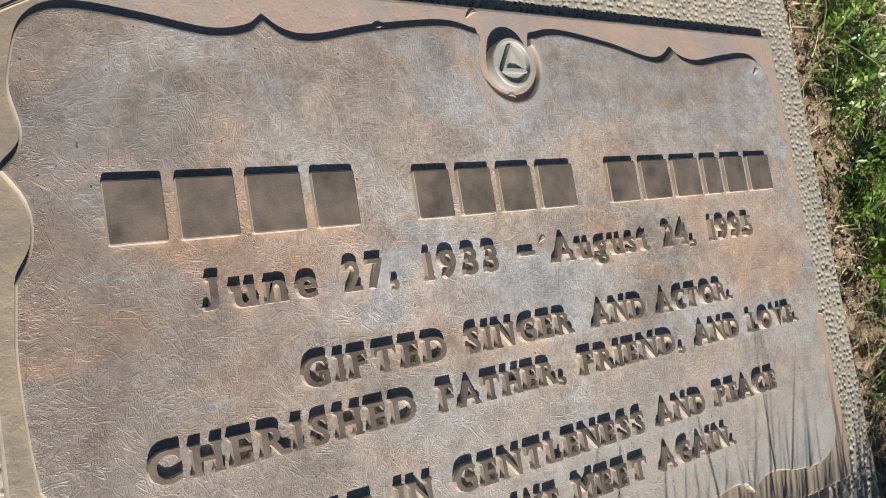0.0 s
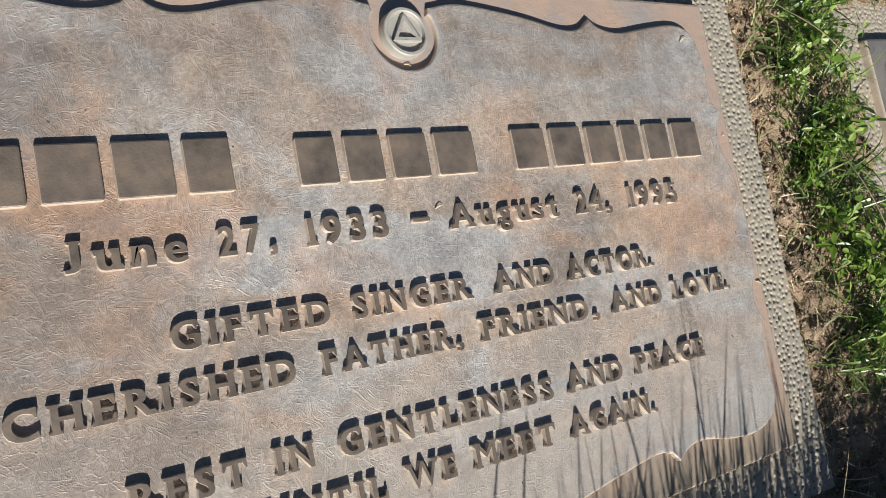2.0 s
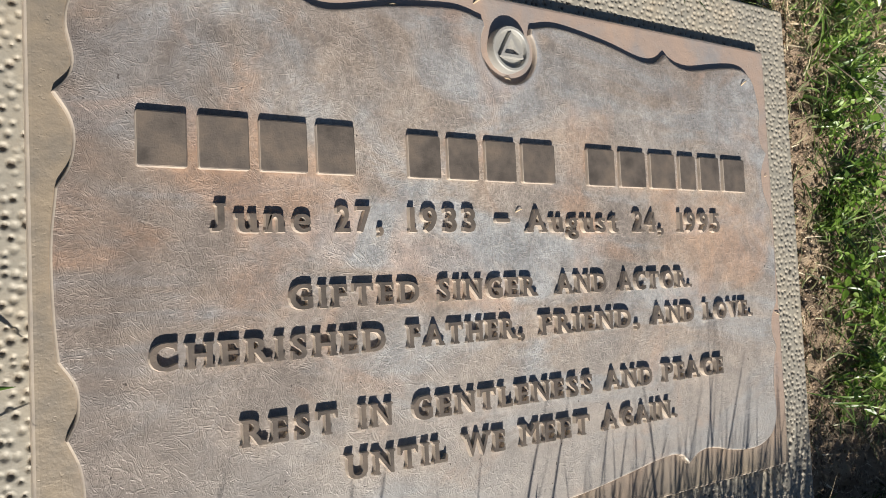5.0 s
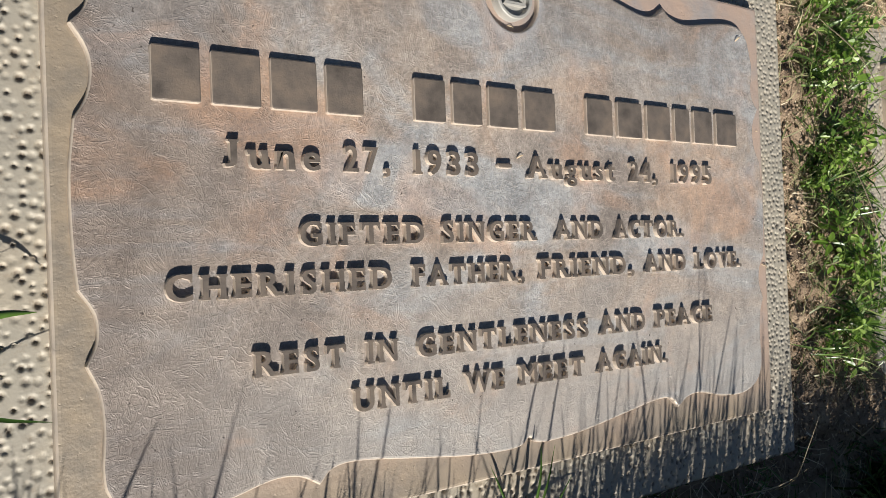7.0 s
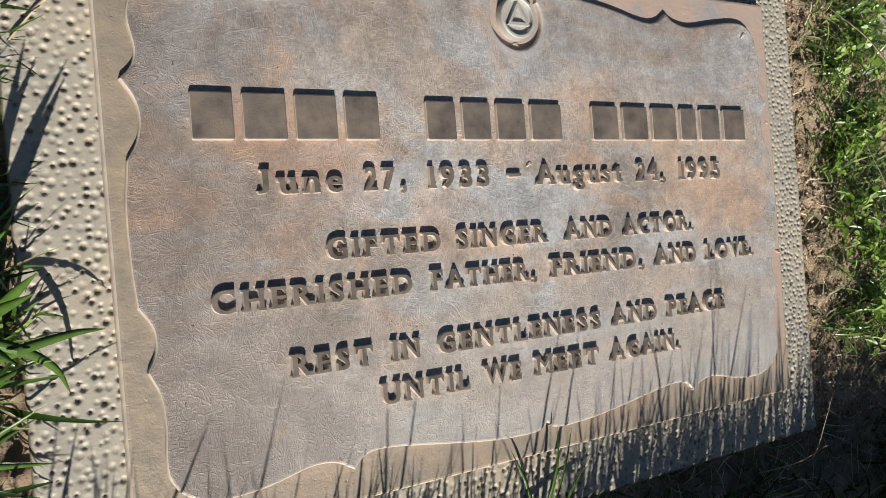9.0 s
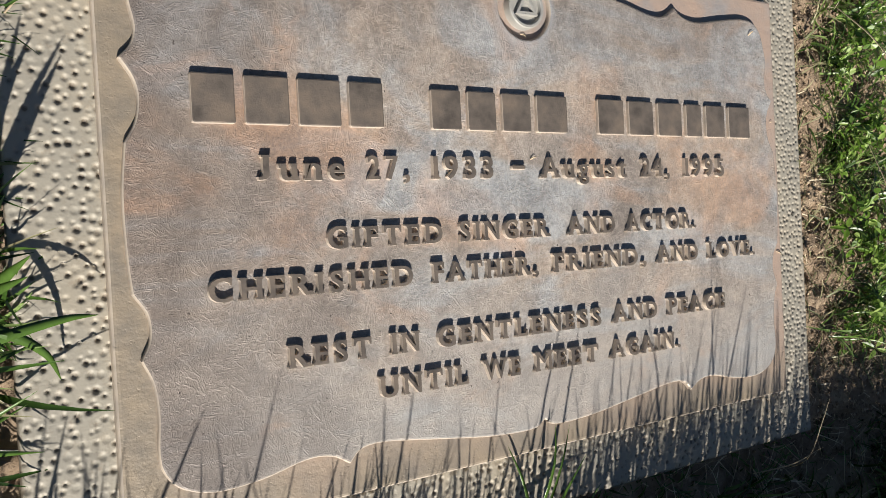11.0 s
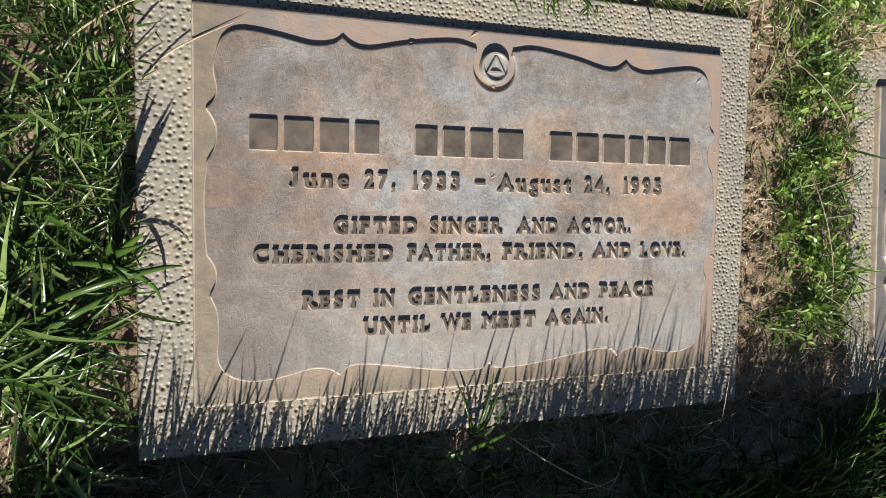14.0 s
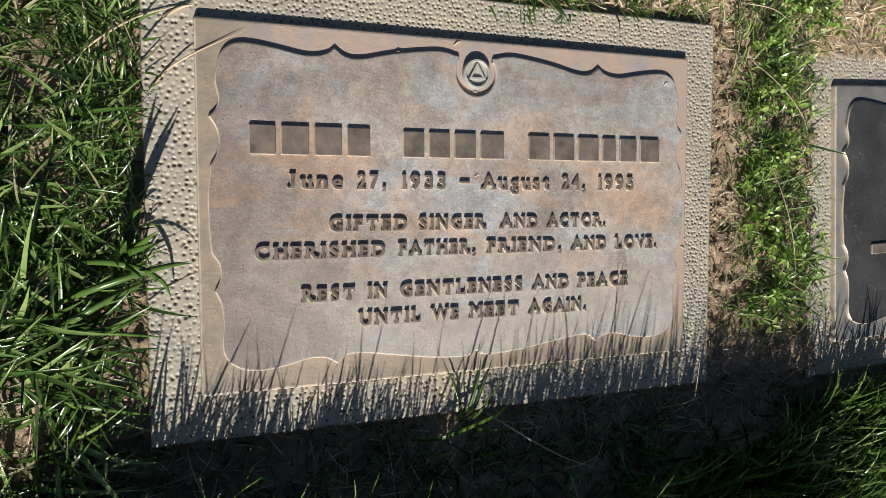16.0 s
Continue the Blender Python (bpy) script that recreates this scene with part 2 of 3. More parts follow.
PALE = leaf("pale_grass", (0.12, 0.15, 0.06), (0.25, 0.25, 0.12), (0.42, 0.38, 0.22))
STRAW = leaf("dry_straw", (0.32, 0.23, 0.13), (0.60, 0.47, 0.30), (0.80, 0.70, 0.51), 0.6, 0.15)
CLOVER = leaf("clover_leaves", (0.05, 0.105, 0.014), (0.15, 0.265, 0.032), (0.34, 0.45, 0.12), 0.36, 0.35)

# ---------------------------------------------------------------- mesh helpers
def mesh_of(name, verts, faces, mat, smooth=False):
    me = bpy.data.meshes.new(name)
    me.from_pydata(np.asarray(verts).tolist(), [], faces if isinstance(faces, list) else faces.tolist())
    me.materials.append(mat)
    if smooth:
        me.polygons.foreach_set("use_smooth", [True] * len(me.polygons))
    me.update()
    return me


def part(name, me, parent, label=""):
    ob = new(name, me)
    ob.parent = parent
    return tagged(ob, label)


def curve_through(pts, steps):
    """Catmull-Rom through a run of points."""
    p = [2 * pts[0] - pts[1], *pts, 2 * pts[-1] - pts[-2]]
    out = []
    for a, b, c, d in zip(p, p[1:], p[2:], p[3:]):
        for k in range(steps):
            u = k / steps
            out.append(0.5 * (2 * b + (c - a) * u + (2 * a - 5 * b + 4 * c - d) * u * u + (3 * b - a - 3 * c + d) * u ** 3))
    return out


def slab(outline, z0, z1, bevel, mat, name, segments=2):
    """A plate over an outline, with a rounded upper edge."""
    bm = bmesh.new()
    top = bm.faces.new([bm.verts.new((x, y, z1)) for x, y in outline])
    if top.normal.z < 0 or sum(a[0] * b[1] - b[0] * a[1] for a, b in zip(outline, outline[1:] + outline[:1])) < 0:
        bmesh.ops.reverse_faces(bm, faces=[top])
    rim = list(top.edges)
    ring = bmesh.ops.extrude_edge_only(bm, edges=rim)["geom"]
    low = [v for v in ring if isinstance(v, bmesh.types.BMVert)]
    for v in low:
        v.co.z = z0
    bm.normal_update()
    bmesh.ops.bevel(bm, geom=list(top.edges), offset=bevel, segments=segments, profile=0.5, affect="EDGES", clamp_overlap=True)
    bmesh.ops.triangulate(bm, faces=[f for f in bm.faces if len(f.verts) > 4])
    bmesh.ops.recalc_face_normals(bm, faces=bm.faces)
    me = bpy.data.meshes.new(name)
    bm.to_mesh(me)
    bm.free()
    me.materials.append(mat)
    return me


def turned(profile, cx, cy, n, mat, name):
    """A ring or disc turned from a profile of (radius, height)."""
    verts, faces = [], []
    for k in range(n):
        a = 2 * math.pi * k / n
        verts += [(cx + r * math.cos(a), cy + r * math.sin(a), z) for r, z in profile]
    m = len(profile)
    for k in range(n):
        for j in range(m - 1):
            a, b = k * m + j, ((k + 1) % n) * m + j
            faces.append((a, b, b + 1, a + 1))
    return mesh_of(name, verts, faces, mat)

# ---------------------------------------------------------------- the markers' shapes
WIDE, DEEP, MARGIN = 0.524, 0.327, 0.0425     # raised rim plate and the pitted border round it
BASE_TOP, PANEL_TOP = -0.0075, 0.0042
EMBLEM = (0.2620, 0.2935)

# half of the panel's outline, from the emblem round to the foot; a third number marks a cusp
HALF = [(0.2435, 0.3095, 1), (0.221, 0.3130), (0.178, 0.3075), (0.146, 0.3005), (0.131, 0.3015), (0.1205, 0.3085, 1),
        (0.112, 0.3025), (0.095, 0.3000), (0.068, 0.3045), (0.044, 0.3075), (0.030, 0.3055), (0.0215, 0.2980), (0.0175, 0.2860),
        (0.0155, 0.2740), (0.0180, 0.2590), (0.0160, 0.2500), (0.0100, 0.2430, 1), (0.0160, 0.2330), (0.0180, 0.2230), (0.0160, 0.2110),
        (0.0105, 0.2010, 1), (0.0080, 0.1750), (0.0085, 0.1450), (0.0100, 0.1260, 1), (0.0165, 0.1150), (0.0170, 0.1030), (0.0125, 0.0925, 1),
        (0.0175, 0.0800), (0.0190, 0.0640), (0.0180, 0.0460), (0.0200, 0.0350), (0.0280, 0.0255), (0.0450, 0.0200), (0.0700, 0.0215),
        (0.0950, 0.0270), (0.1100, 0.0260), (0.1210, 0.0200, 1), (0.1290, 0.0270), (0.1450, 0.0280), (0.1800, 0.0230), (0.2200, 0.0175), (0.2520, 0.0165), (0.2620, 0.0215, 1)]


def panel_outline():
    runs, run = [], [Vector(HALF[0][:2])]
    for p in HALF[1:]:
        run.append(Vector(p[:2]))
        if len(p) == 3:
            runs.append(run)
            run = [run[-1]]
    half = [q for r in runs for q in curve_through(r, 5)]
    left = half + [Vector(HALF[-1][:2])]
    right = [Vector((WIDE - p.x, p.y)) for p in reversed(half)]
    ex, ey = EMBLEM
    r = 0.0211
    a0 = math.atan2(left[0].y - ey, left[0].x - ex)
    arc = []
    for k in range(1, 40):                      # the round notch for the emblem, under it from one side to the other
        a = (math.pi - a0) + ((a0 - 2 * math.pi) - (math.pi - a0)) * k / 40
        arc.append(Vector((ex + r * math.cos(a), ey + r * math.sin(a))))
    return [tuple(p) for p in left + right + arc]


def rounded_box(x0, y0, x1, y1, r, n=5):
    out = []
    for cx, cy, a0 in ((x1 - r, y0 + r, -90), (x1 - r, y1 - r, 0), (x0 + r, y1 - r, 90), (x0 + r, y0 + r, 180)):
        for k in range(n + 1):
            a = radians(a0 + 90 * k / n)
            out.append((cx + r * math.cos(a), cy + r * math.sin(a)))
    return out


def border_mesh():
    """The cast border: a frame with hundreds of small pressed pits, and its sides."""
    rng = np.random.default_rng(4)
    step = 0.00075
    xs = np.arange(-MARGIN, WIDE + MARGIN + step / 2, step)
    ys = np.arange(-MARGIN, DEEP + MARGIN + step / 2, step)
    gx, gy = np.meshgrid(xs, ys, indexing="ij")
    gz = np.full(gx.shape, BASE_TOP)
    for cell, radii, depths, fine in ((0.0055, (0.0011, 0.0022), (0.0004, 0.0019), False), (0.0047, (0.0011, 0.0018), (0.0009, 0.0020), True)):
        for i in range(int((WIDE + 2 * MARGIN) / cell)):
            for j in range(int((DEEP + 2 * MARGIN) / cell)):
                px = -MARGIN + (i + 0.5 + 0.5 * (j % 2) + rng.uniform(-0.33, 0.33)) * cell
                py = -MARGIN + (j + 0.5 + rng.uniform(-0.33, 0.33)) * cell
                r, d = rng.uniform(*radii), rng.uniform(*depths)
                if 0.002 < px < WIDE - 0.002 and 0.002 < py < DEEP - 0.002 or px > WIDE + MARGIN - 0.003 or fine != (px > WIDE - 0.02 or py > DEEP - 0.02 and px > 0.03):
                    continue
                a, b = max(int((px - r + MARGIN) / step), 0), int((px + r + MARGIN) / step) + 2
                c, e = max(int((py - r + MARGIN) / step), 0), int((py + r + MARGIN) / step) + 2
                q = ((gx[a:b, c:e] - px) ** 2 + (gy[a:b, c:e] - py) ** 2) / r ** 2
                gz[a:b, c:e] -= d * np.clip(1 - q, 0, 1) ** 0.6
    edge = np.minimum.reduce([gx + MARGIN, WIDE + MARGIN - gx, gy + MARGIN, DEEP + MARGIN - gy])
    gz -= 0.0022 * np.clip(1 - edge / 0.003, 0, 1) ** 2
    nx, ny = gx.shape
    ids = np.arange(nx * ny).reshape(nx, ny)
    quads = np.stack([ids[:-1, :-1], ids[1:, :-1], ids[1:, 1:], ids[:-1, 1:]], -1).reshape(-1, 4)
    mx, my = gx[:-1, :-1].ravel(), gy[:-1, :-1].ravel()
    quads = quads[~((mx > 0.004) & (mx < WIDE - 0.005) & (my > 0.004) & (my < DEEP - 0.005))]
    verts = np.stack([gx, gy, gz], -1).reshape(-1, 3)
    loop = np.concatenate([ids[:, 0], ids[-1, 1:], ids[-2::-1, -1], ids[0, -2:0:-1]])
    low = verts[loop].copy()
    low[:, 2] = -0.05
    n = len(loop)
    k = np.arange(n)
    sides = np.stack([loop, len(verts) + k, len(verts) + (k + 1) % n, loop[(k + 1) % n]], -1)
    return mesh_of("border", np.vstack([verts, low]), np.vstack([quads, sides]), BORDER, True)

# ---------------------------------------------------------------- raised lettering
# where each letter carries a serif: t, b a foot at the top or bottom of a stem; d, u a beak that hangs from or rises to an arm's end; then how far across
SERIFS = {"A": "b0.10 b0.90", "C": "d0.96", "D": "t0.13 b0.13", "E": "t0.15 b0.15 d1.0 u1.0", "F": "t0.16 b0.16 d1.0", "G": "d0.90", "H": "t0.13 b0.13 t0.87 b0.87", "I": "t0.5 b0.5",
          "L": "t0.16 b0.16 u1.0", "M": "t0.09 b0.09 t0.91 b0.91", "N": "t0.10 b0.12 t0.88", "P": "t0.15 b0.15", "R": "t0.14 b0.14 b0.94", "S": "d0.92 u0.06", "T": "b0.5 d0.0 d1.0",
          "U": "t0.13 t0.87", "V": "t0.10 t0.90", "W": "t0.07 t0.93", "J": "t0.70", "1": "b0.62", "4": "b0.74", "n": "b0.17 b0.83", "u": "t0.10 t0.78 b0.90"}
glyphs = {}


def glyph(ch):
    """One character of the built-in font as a flat-topped solid with stems thicker than its hairlines."""
    if ch not in glyphs:
        data = bpy.data.curves.new("glyph", "FONT")
        data.body, data.resolution_u, data.extrude, data.offset, data.bevel_depth = ch, 4, 0.5, 0.0, 0.0
        ob = bpy.data.objects.new("glyph", data)
        scene.collection.objects.link(ob)
        me = bpy.data.meshes.new_from_object(ob.evaluated_get(bpy.context.evaluated_depsgraph_get()))
        v = np.array([p.co for p in me.vertices])
        out = np.array([p.normal for p in me.vertices])
        wall = {(round(p[0], 4), round(p[1], 4)): n[:2] for p, n in zip(v, out) if abs(n[2]) < 0.5}
        out = np.array([wall.get((round(p[0], 4), round(p[1], 4)), (0, 0)) for p in v])
        bold = 0.014 if ch in "MW" else 0.024 if ch in "AVNgse" else 0.031
        v[:, 0] += np.clip(out[:, 0] * 1.42, -1, 1) * bold
        v[:, 1] += np.clip(out[:, 1] * 1.42, -1, 1) * 0.006
        v[:, :2] += np.where(v[:, 2:] < 0, 0.020, 0.0) * out         # sides lean out towards the foot, as cast letters do
        if ch == "J":
            v[:, 1] = (v[:, 1] - v[:, 1].min()) * 0.70 / (v[:, 1].max() - v[:, 1].min())
        f = [tuple(p.vertices) for p in me.polygons]
        bpy.data.objects.remove(ob)
        bpy.data.curves.remove(data)
        bpy.data.meshes.remove(me)
        glyphs[ch] = v, f
    return glyphs[ch]


def serif(kind, x, top, low, half, inward):
    """The outline of one serif, against the clock."""
    if kind in "tb":
        pts = [(-half, 0), (half, 0), (half, 0.07), (0.115, 0.10), (0.09, 0.17), (-0.09, 0.17), (-0.115, 0.10), (-half, 0.07)]
        return [(x + a, low + b) for a, b in pts] if kind == "b" else [(x - a, top - b) for a, b in pts]
    pts = [(0, 0), (0, -0.31), (0.06 * inward, -0.31), (0.17 * inward, -0.08), (0.17 * inward, 0)]
    pts = [(x + a, top + b) if kind == "d" else (x + a, low - b) for a, b in pts]
    turn = sum(p[0] * q[1] - q[0] * p[1] for p, q in zip(pts, pts[1:] + pts[:1]))
    return pts if turn > 0 else pts[::-1]


def cap_height():
    v, _ = glyph("I")
    return v[:, 1].max() - v[:, 1].min(), v[:, 1].min()


def word_mesh(text, x0, x1, y, cap, small, mat, tall=0.0030):
    """A word of raised letters from x0 to x1; after the first, capitals are small times as high."""
    CAP, base = cap_height()
    verts, faces, pen = [], [], 0.0
    for i, ch in enumerate(text):
        v, f = glyph(ch)
        k = (small if i and ch.isupper() else 1.0) / CAP
        lo, hi = v[:, 0].min() * k, v[:, 0].max() * k
        p = v.copy()
        p[:, 0] = p[:, 0] * k - lo + pen
        p[:, 1] = (p[:, 1] - base) * k
        p[:, 2] = (p[:, 2] + 0.5) * 1.0
        faces += [tuple(a + len(verts) for a in q) for q in f]
        verts += p.tolist()
        for mark in SERIFS.get(ch, "").split():
            across = float(mark[1:])
            ring = serif(mark[0], pen + across * (hi - lo), p[p[:, 2] > 0.5, 1].max(), p[p[:, 2] > 0.5, 1].min(), 0.125 if ch.islower() else 0.175, -1 if across > 0.5 else 1)
            mx, my = sum(q[0] for q in ring) / len(ring), sum(q[1] for q in ring) / len(ring)
            n, m = len(verts), len(ring)
            verts += [[qx + math.copysign(0.022, qx - mx), qy + math.copysign(0.022, qy - my), 0.0] for qx, qy in ring] + [[qx, qy, 0.985] for qx, qy in ring]
            faces += [tuple(range(n + m, n + 2 * m))] + [(n + k, n + (k + 1) % m, n + m + (k + 1) % m, n + m + k) for k in range(m)]
        pen += hi - lo + (0.36 if ch == "J" else 0.26 if ch.islower() else 0.30)
    v = np.array(verts)
    v[:, 0] = x0 + (v[:, 0] - v[:, 0].min()) * (x1 - x0) / (v[:, 0].max() - v[:, 0].min())
    v[:, 1] = y + v[:, 1] * cap
    v[:, 2] = PANEL_TOP - 0.0004 + v[:, 2] * (tall + 0.0004)
    return sunlit_sides(mesh_of("word", v, faces, mat))


def sunlit_sides(me):
    """Gives the sloping sides of raised work a paler bronze: sunlit edges painted in."""
    me.materials.append(EDGE)
    for p in me.polygons:
        p.material_index = 1 if abs(p.normal.z) < 0.9 else 0
    return me


def bar_mesh(x0, x1, y0, y1, mat, tall=0.0030):
    return sunlit_sides(slab(rounded_box(x0, y0, x1, y1, 0.0012, 3), PANEL_TOP - 0.0004, PANEL_TOP + tall, 0.0008, mat, "bar", 2))

# ---------------------------------------------------------------- the two markers
def marker(rim_mat, panel_mat, border):
    root = new("grave_marker")
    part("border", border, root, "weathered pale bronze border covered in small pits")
    part("rim", sunlit_sides(slab(rounded_box(0, 0, WIDE, DEEP, 0.003), -0.03, 0.0, 0.0026, rim_mat, "rim", 3)), root)
    part("panel", sunlit_sides(slab(panel_outline(), -0.001, PANEL_TOP, 0.0017, panel_mat, "panel", 3)), root)
    return root


border = border_mesh()
main = tagged(marker(RIM, PANEL, border), "brown patinated bronze grave marker with raised lettering, set flat in soil", "grave marker", "grave markers in the lawn")

ex, ey = EMBLEM
emblem = part("emblem", turned([(0.0143, -0.001), (0.0141, 0.0060), (0.0136, 0.0067), (0.0121, 0.0067), (0.0116, 0.0062), (0.0112, 0.0036), (0.0, 0.0036)], ex, ey, 72, EMBLEM_GREY, "emblem"), main,
              "round grey bronze emblem with a raised ring")


def triangle_mesh():
    bm = bmesh.new()
    rows = []
    for r, z in ((0.0110, 0.0034), (0.0104, 0.0064), (0.0068, 0.0064), (0.0060, 0.0034)):
        rows.append([bm.verts.new((ex + r * math.cos(radians(90 + 120 * k)), ey + r * math.sin(radians(90 + 120 * k)), z)) for k in range(3)])
    for a, b in zip(rows, rows[1:]):
        for k in range(3):
            bm.faces.new((a[k], a[(k + 1) % 3], b[(k + 1) % 3], b[k]))
    bmesh.ops.recalc_face_normals(bm, faces=bm.faces)
    me = bpy.data.meshes.new("triangle")
    bm.to_mesh(me)
    bm.free()
    me.materials.append(EMBLEM_GREY)
    return me


part("triangle", triangle_mesh(), emblem)

LINES = [(0.1811, 0.0142, 1.0, [("June", 0.0755, 0.1265), ("27,", 0.140, 0.1680), ("1933", 0.1835, 0.2285), ("August", 0.2660, 0.3440), ("24,", 0.3585, 0.3870), ("1995", 0.4030, 0.4475)]),
         (0.1424, 0.0130, 0.95, [("GIFTED", 0.1130, 0.1885), ("SINGER", 0.2005, 0.2725), ("AND", 0.2870, 0.3300), ("ACTOR.", 0.3410, 0.4130)]),
         (0.1182, 0.0130, 0.95, [("CHERISHED", 0.0460, 0.1665), ("FATHER,", 0.1795, 0.2605), ("FRIEND,", 0.2725, 0.3590), ("AND", 0.3700, 0.4135), ("LOVE.", 0.4250, 0.4800)]),
         (0.0790, 0.0130, 0.95, [("REST", 0.0865, 0.1370), ("IN", 0.1490, 0.1690), ("GENTLENESS", 0.1810, 0.3130), ("AND", 0.3240, 0.3675), ("PEACE", 0.3785, 0.4415)]),
         (0.0544, 0.0130, 0.95, [("UNTIL", 0.1400, 0.2020), ("WE", 0.2125, 0.2420), ("MEET", 0.2530, 0.3090), ("AGAIN.", 0.3200, 0.3900)])]
for y, cap, small, words in LINES:
    for text, x0, x1 in words:
        part("word", word_mesh(text, x0, x1, y, cap, small, LETTER), main)
part("dash", bar_mesh(0.2430, 0.2540, 0.1868, 0.1898, LETTER), main)

# a line of plain raised bars, the first of each group the tallest
for x, tall, widths in ((0.0420, 0.0245, (0.0250, 0.0270, 0.0275, 0.0240)), (0.1840, 0.0230, (0.0235, 0.0235, 0.0250, 0.0280)), (0.3180, 0.0230, (0.0265, 0.0265, 0.0270, 0.0190, 0.0235, 0.0270))):
    for w in widths:
        part("bar", bar_mesh(x + 0.0012, x + w - 0.0012, 0.2113, 0.2128 + tall, LETTER), main)
        x += w + 0.0028

second = tagged(marker(RIM_GREY, DARK, border), "dark grey bronze grave marker half seen beside the green strip", "grave marker", "grave markers in the lawn")
second.matrix_basis = pose(0.780, -0.013, -0.014, 0, 0, 2.3)
for x, w in ((0.058, 0.05), (0.122, 0.09), (0.232, 0.07)):
    part("bar", bar_mesh(x, x + w, 0.111, 0.124, LETTER), second)

# ---------------------------------------------------------------- ground
def inside_marker(x, y, grow=0.0):
    a = (x > -MARGIN - grow) & (x < WIDE + MARGIN + grow) & (y > -MARGIN - grow) & (y < DEEP + MARGIN + grow)
    u, v = x - 0.780 + 0.040 * (y + 0.013), y + 0.013 - 0.040 * (x - 0.780)
    b = (u > -MARGIN - grow) & (u < WIDE + MARGIN + grow) & (v > -MARGIN - grow) & (v < DEEP + MARGIN + grow)
    return a | b


def soil_height(x, y):
    p = Vector((x, y, 0))
    h = -0.020 + 0.010 * noise.noise(p * 13) + 0.007 * noise.noise(p * 38) + 0.006 * noise.noise(p * 90) + 0.006 * abs(noise.noise(p * 150))
    if -0.12 < y < -MARGIN:
        h -= 0.012
    off = max(-0.48 - x, x - 1.02, -0.31 - y, y - 0.70, 0.0)      # smooth, gently rolling ground farther out
    return h if off == 0.0 else -0.02 + (h + 0.02) * max(0.0, 1 - off / 0.08)


def ground_mesh():
    fine_x, fine_y = np.arange(-0.5, 1.05, 0.0036), np.arange(-0.32, 0.72, 0.0036)
    grow = np.geomspace(0.02, 120, 26)
    xs = np.concatenate([fine_x[0] - grow[::-1], fine_x, fine_x[-1] + grow])
    ys = np.concatenate([fine_y[0] - grow[::-1], fine_y, fine_y[-1] + grow])
    gx, gy = np.meshgrid(xs, ys, indexing="ij")
    gz = np.array([soil_height(a, b) for a, b in zip(gx.ravel(), gy.ravel())])
    gz = np.where(inside_marker(gx.ravel(), gy.ravel(), -0.008), -0.049, gz)
    ids = np.arange(gx.size).reshape(gx.shape)
    quads = np.stack([ids[:-1, :-1], ids[1:, :-1], ids[1:, 1:], ids[:-1, 1:]], -1).reshape(-1, 4)
    return mesh_of("ground", np.stack([gx.ravel(), gy.ravel(), gz], -1), quads, SOIL, True)


tagged(new("ground", ground_mesh()), "dry brown crumbly soil of the lawn", "ground", kind="structure")

# ---------------------------------------------------------------- grass, clover and straw
rng = np.random.default_rng(11)


def blades(bx, by, bz, height, width, way, lean, curl):
    """Grass blades: folded, tapering strips that bow over. All arguments are arrays, angles in radians."""
    n, seg = len(bx), 5
    u = np.linspace(0, 1, seg + 1)[None]
    tilt = lean[:, None] + curl[:, None] * u ** 1.4
    ds = (height / seg)[:, None]
    out = np.concatenate([np.zeros((n, 1)), np.cumsum(np.sin(tilt[:, 1:]) * ds, 1)], 1)
    up = np.concatenate([np.zeros((n, 1)), np.cumsum(np.cos(tilt[:, 1:]) * ds, 1)], 1)
    twist = rng.normal(0, 0.25, (n, 1))
    cx, cy = bx[:, None] + out * np.cos(way[:, None] + twist * u), by[:, None] + out * np.sin(way[:, None] + twist * u)
    cz = bz[:, None] + up
    w = width[:, None] * np.where(u < 0.25, 0.75 + u, 1.0) * (1 - u ** 2.2) * 0.5 + 0.00008
    face = way[:, None] + math.pi / 2 + rng.normal(0, 0.5, (n, 1))
    sx, sy = np.cos(face) * w, np.sin(face) * w
    fold = 0.35 * w
    left = np.stack([cx - sx, cy - sy, cz + fold], -1)
    mid = np.stack([cx, cy, cz], -1)
    right = np.stack([cx + sx, cy + sy, cz + fold], -1)
    verts = np.stack([left, mid, right], 2).reshape(-1, 3)
    one = []
    for k in range(seg):
        a, b = 3 * k, 3 * k + 3
        one += [(a, a + 1, b + 1, b), (a + 1, a + 2, b + 2, b + 1)]
    faces = (np.array(one)[None] + (np.arange(n) * 3 * (seg + 1))[:, None, None]).reshape(-1, 4)
    return verts, faces


def sow(n, x0, x1, y0, y1, thin=None):
    """Random places in a stretch, clumped, off the markers."""
    x, y = rng.uniform(x0, x1, n), rng.uniform(y0, y1, n)
    keep = ~inside_marker(x, y, 0.002)
    if thin is not None:
        keep &= rng.uniform(0, 1, n) < thin(x, y)
    return x[keep], y[keep]


def heights_at(x, y):
    return np.array([soil_height(a, b) for a, b in zip(x, y)]) - 0.003


def clumps(x, y, scale, lo, hi):
    v = np.array([noise.noise(Vector((a, b, 3.3)) * scale) for a, b in zip(x, y)])
    return np.clip((v - lo) / (hi - lo), 0, 1)


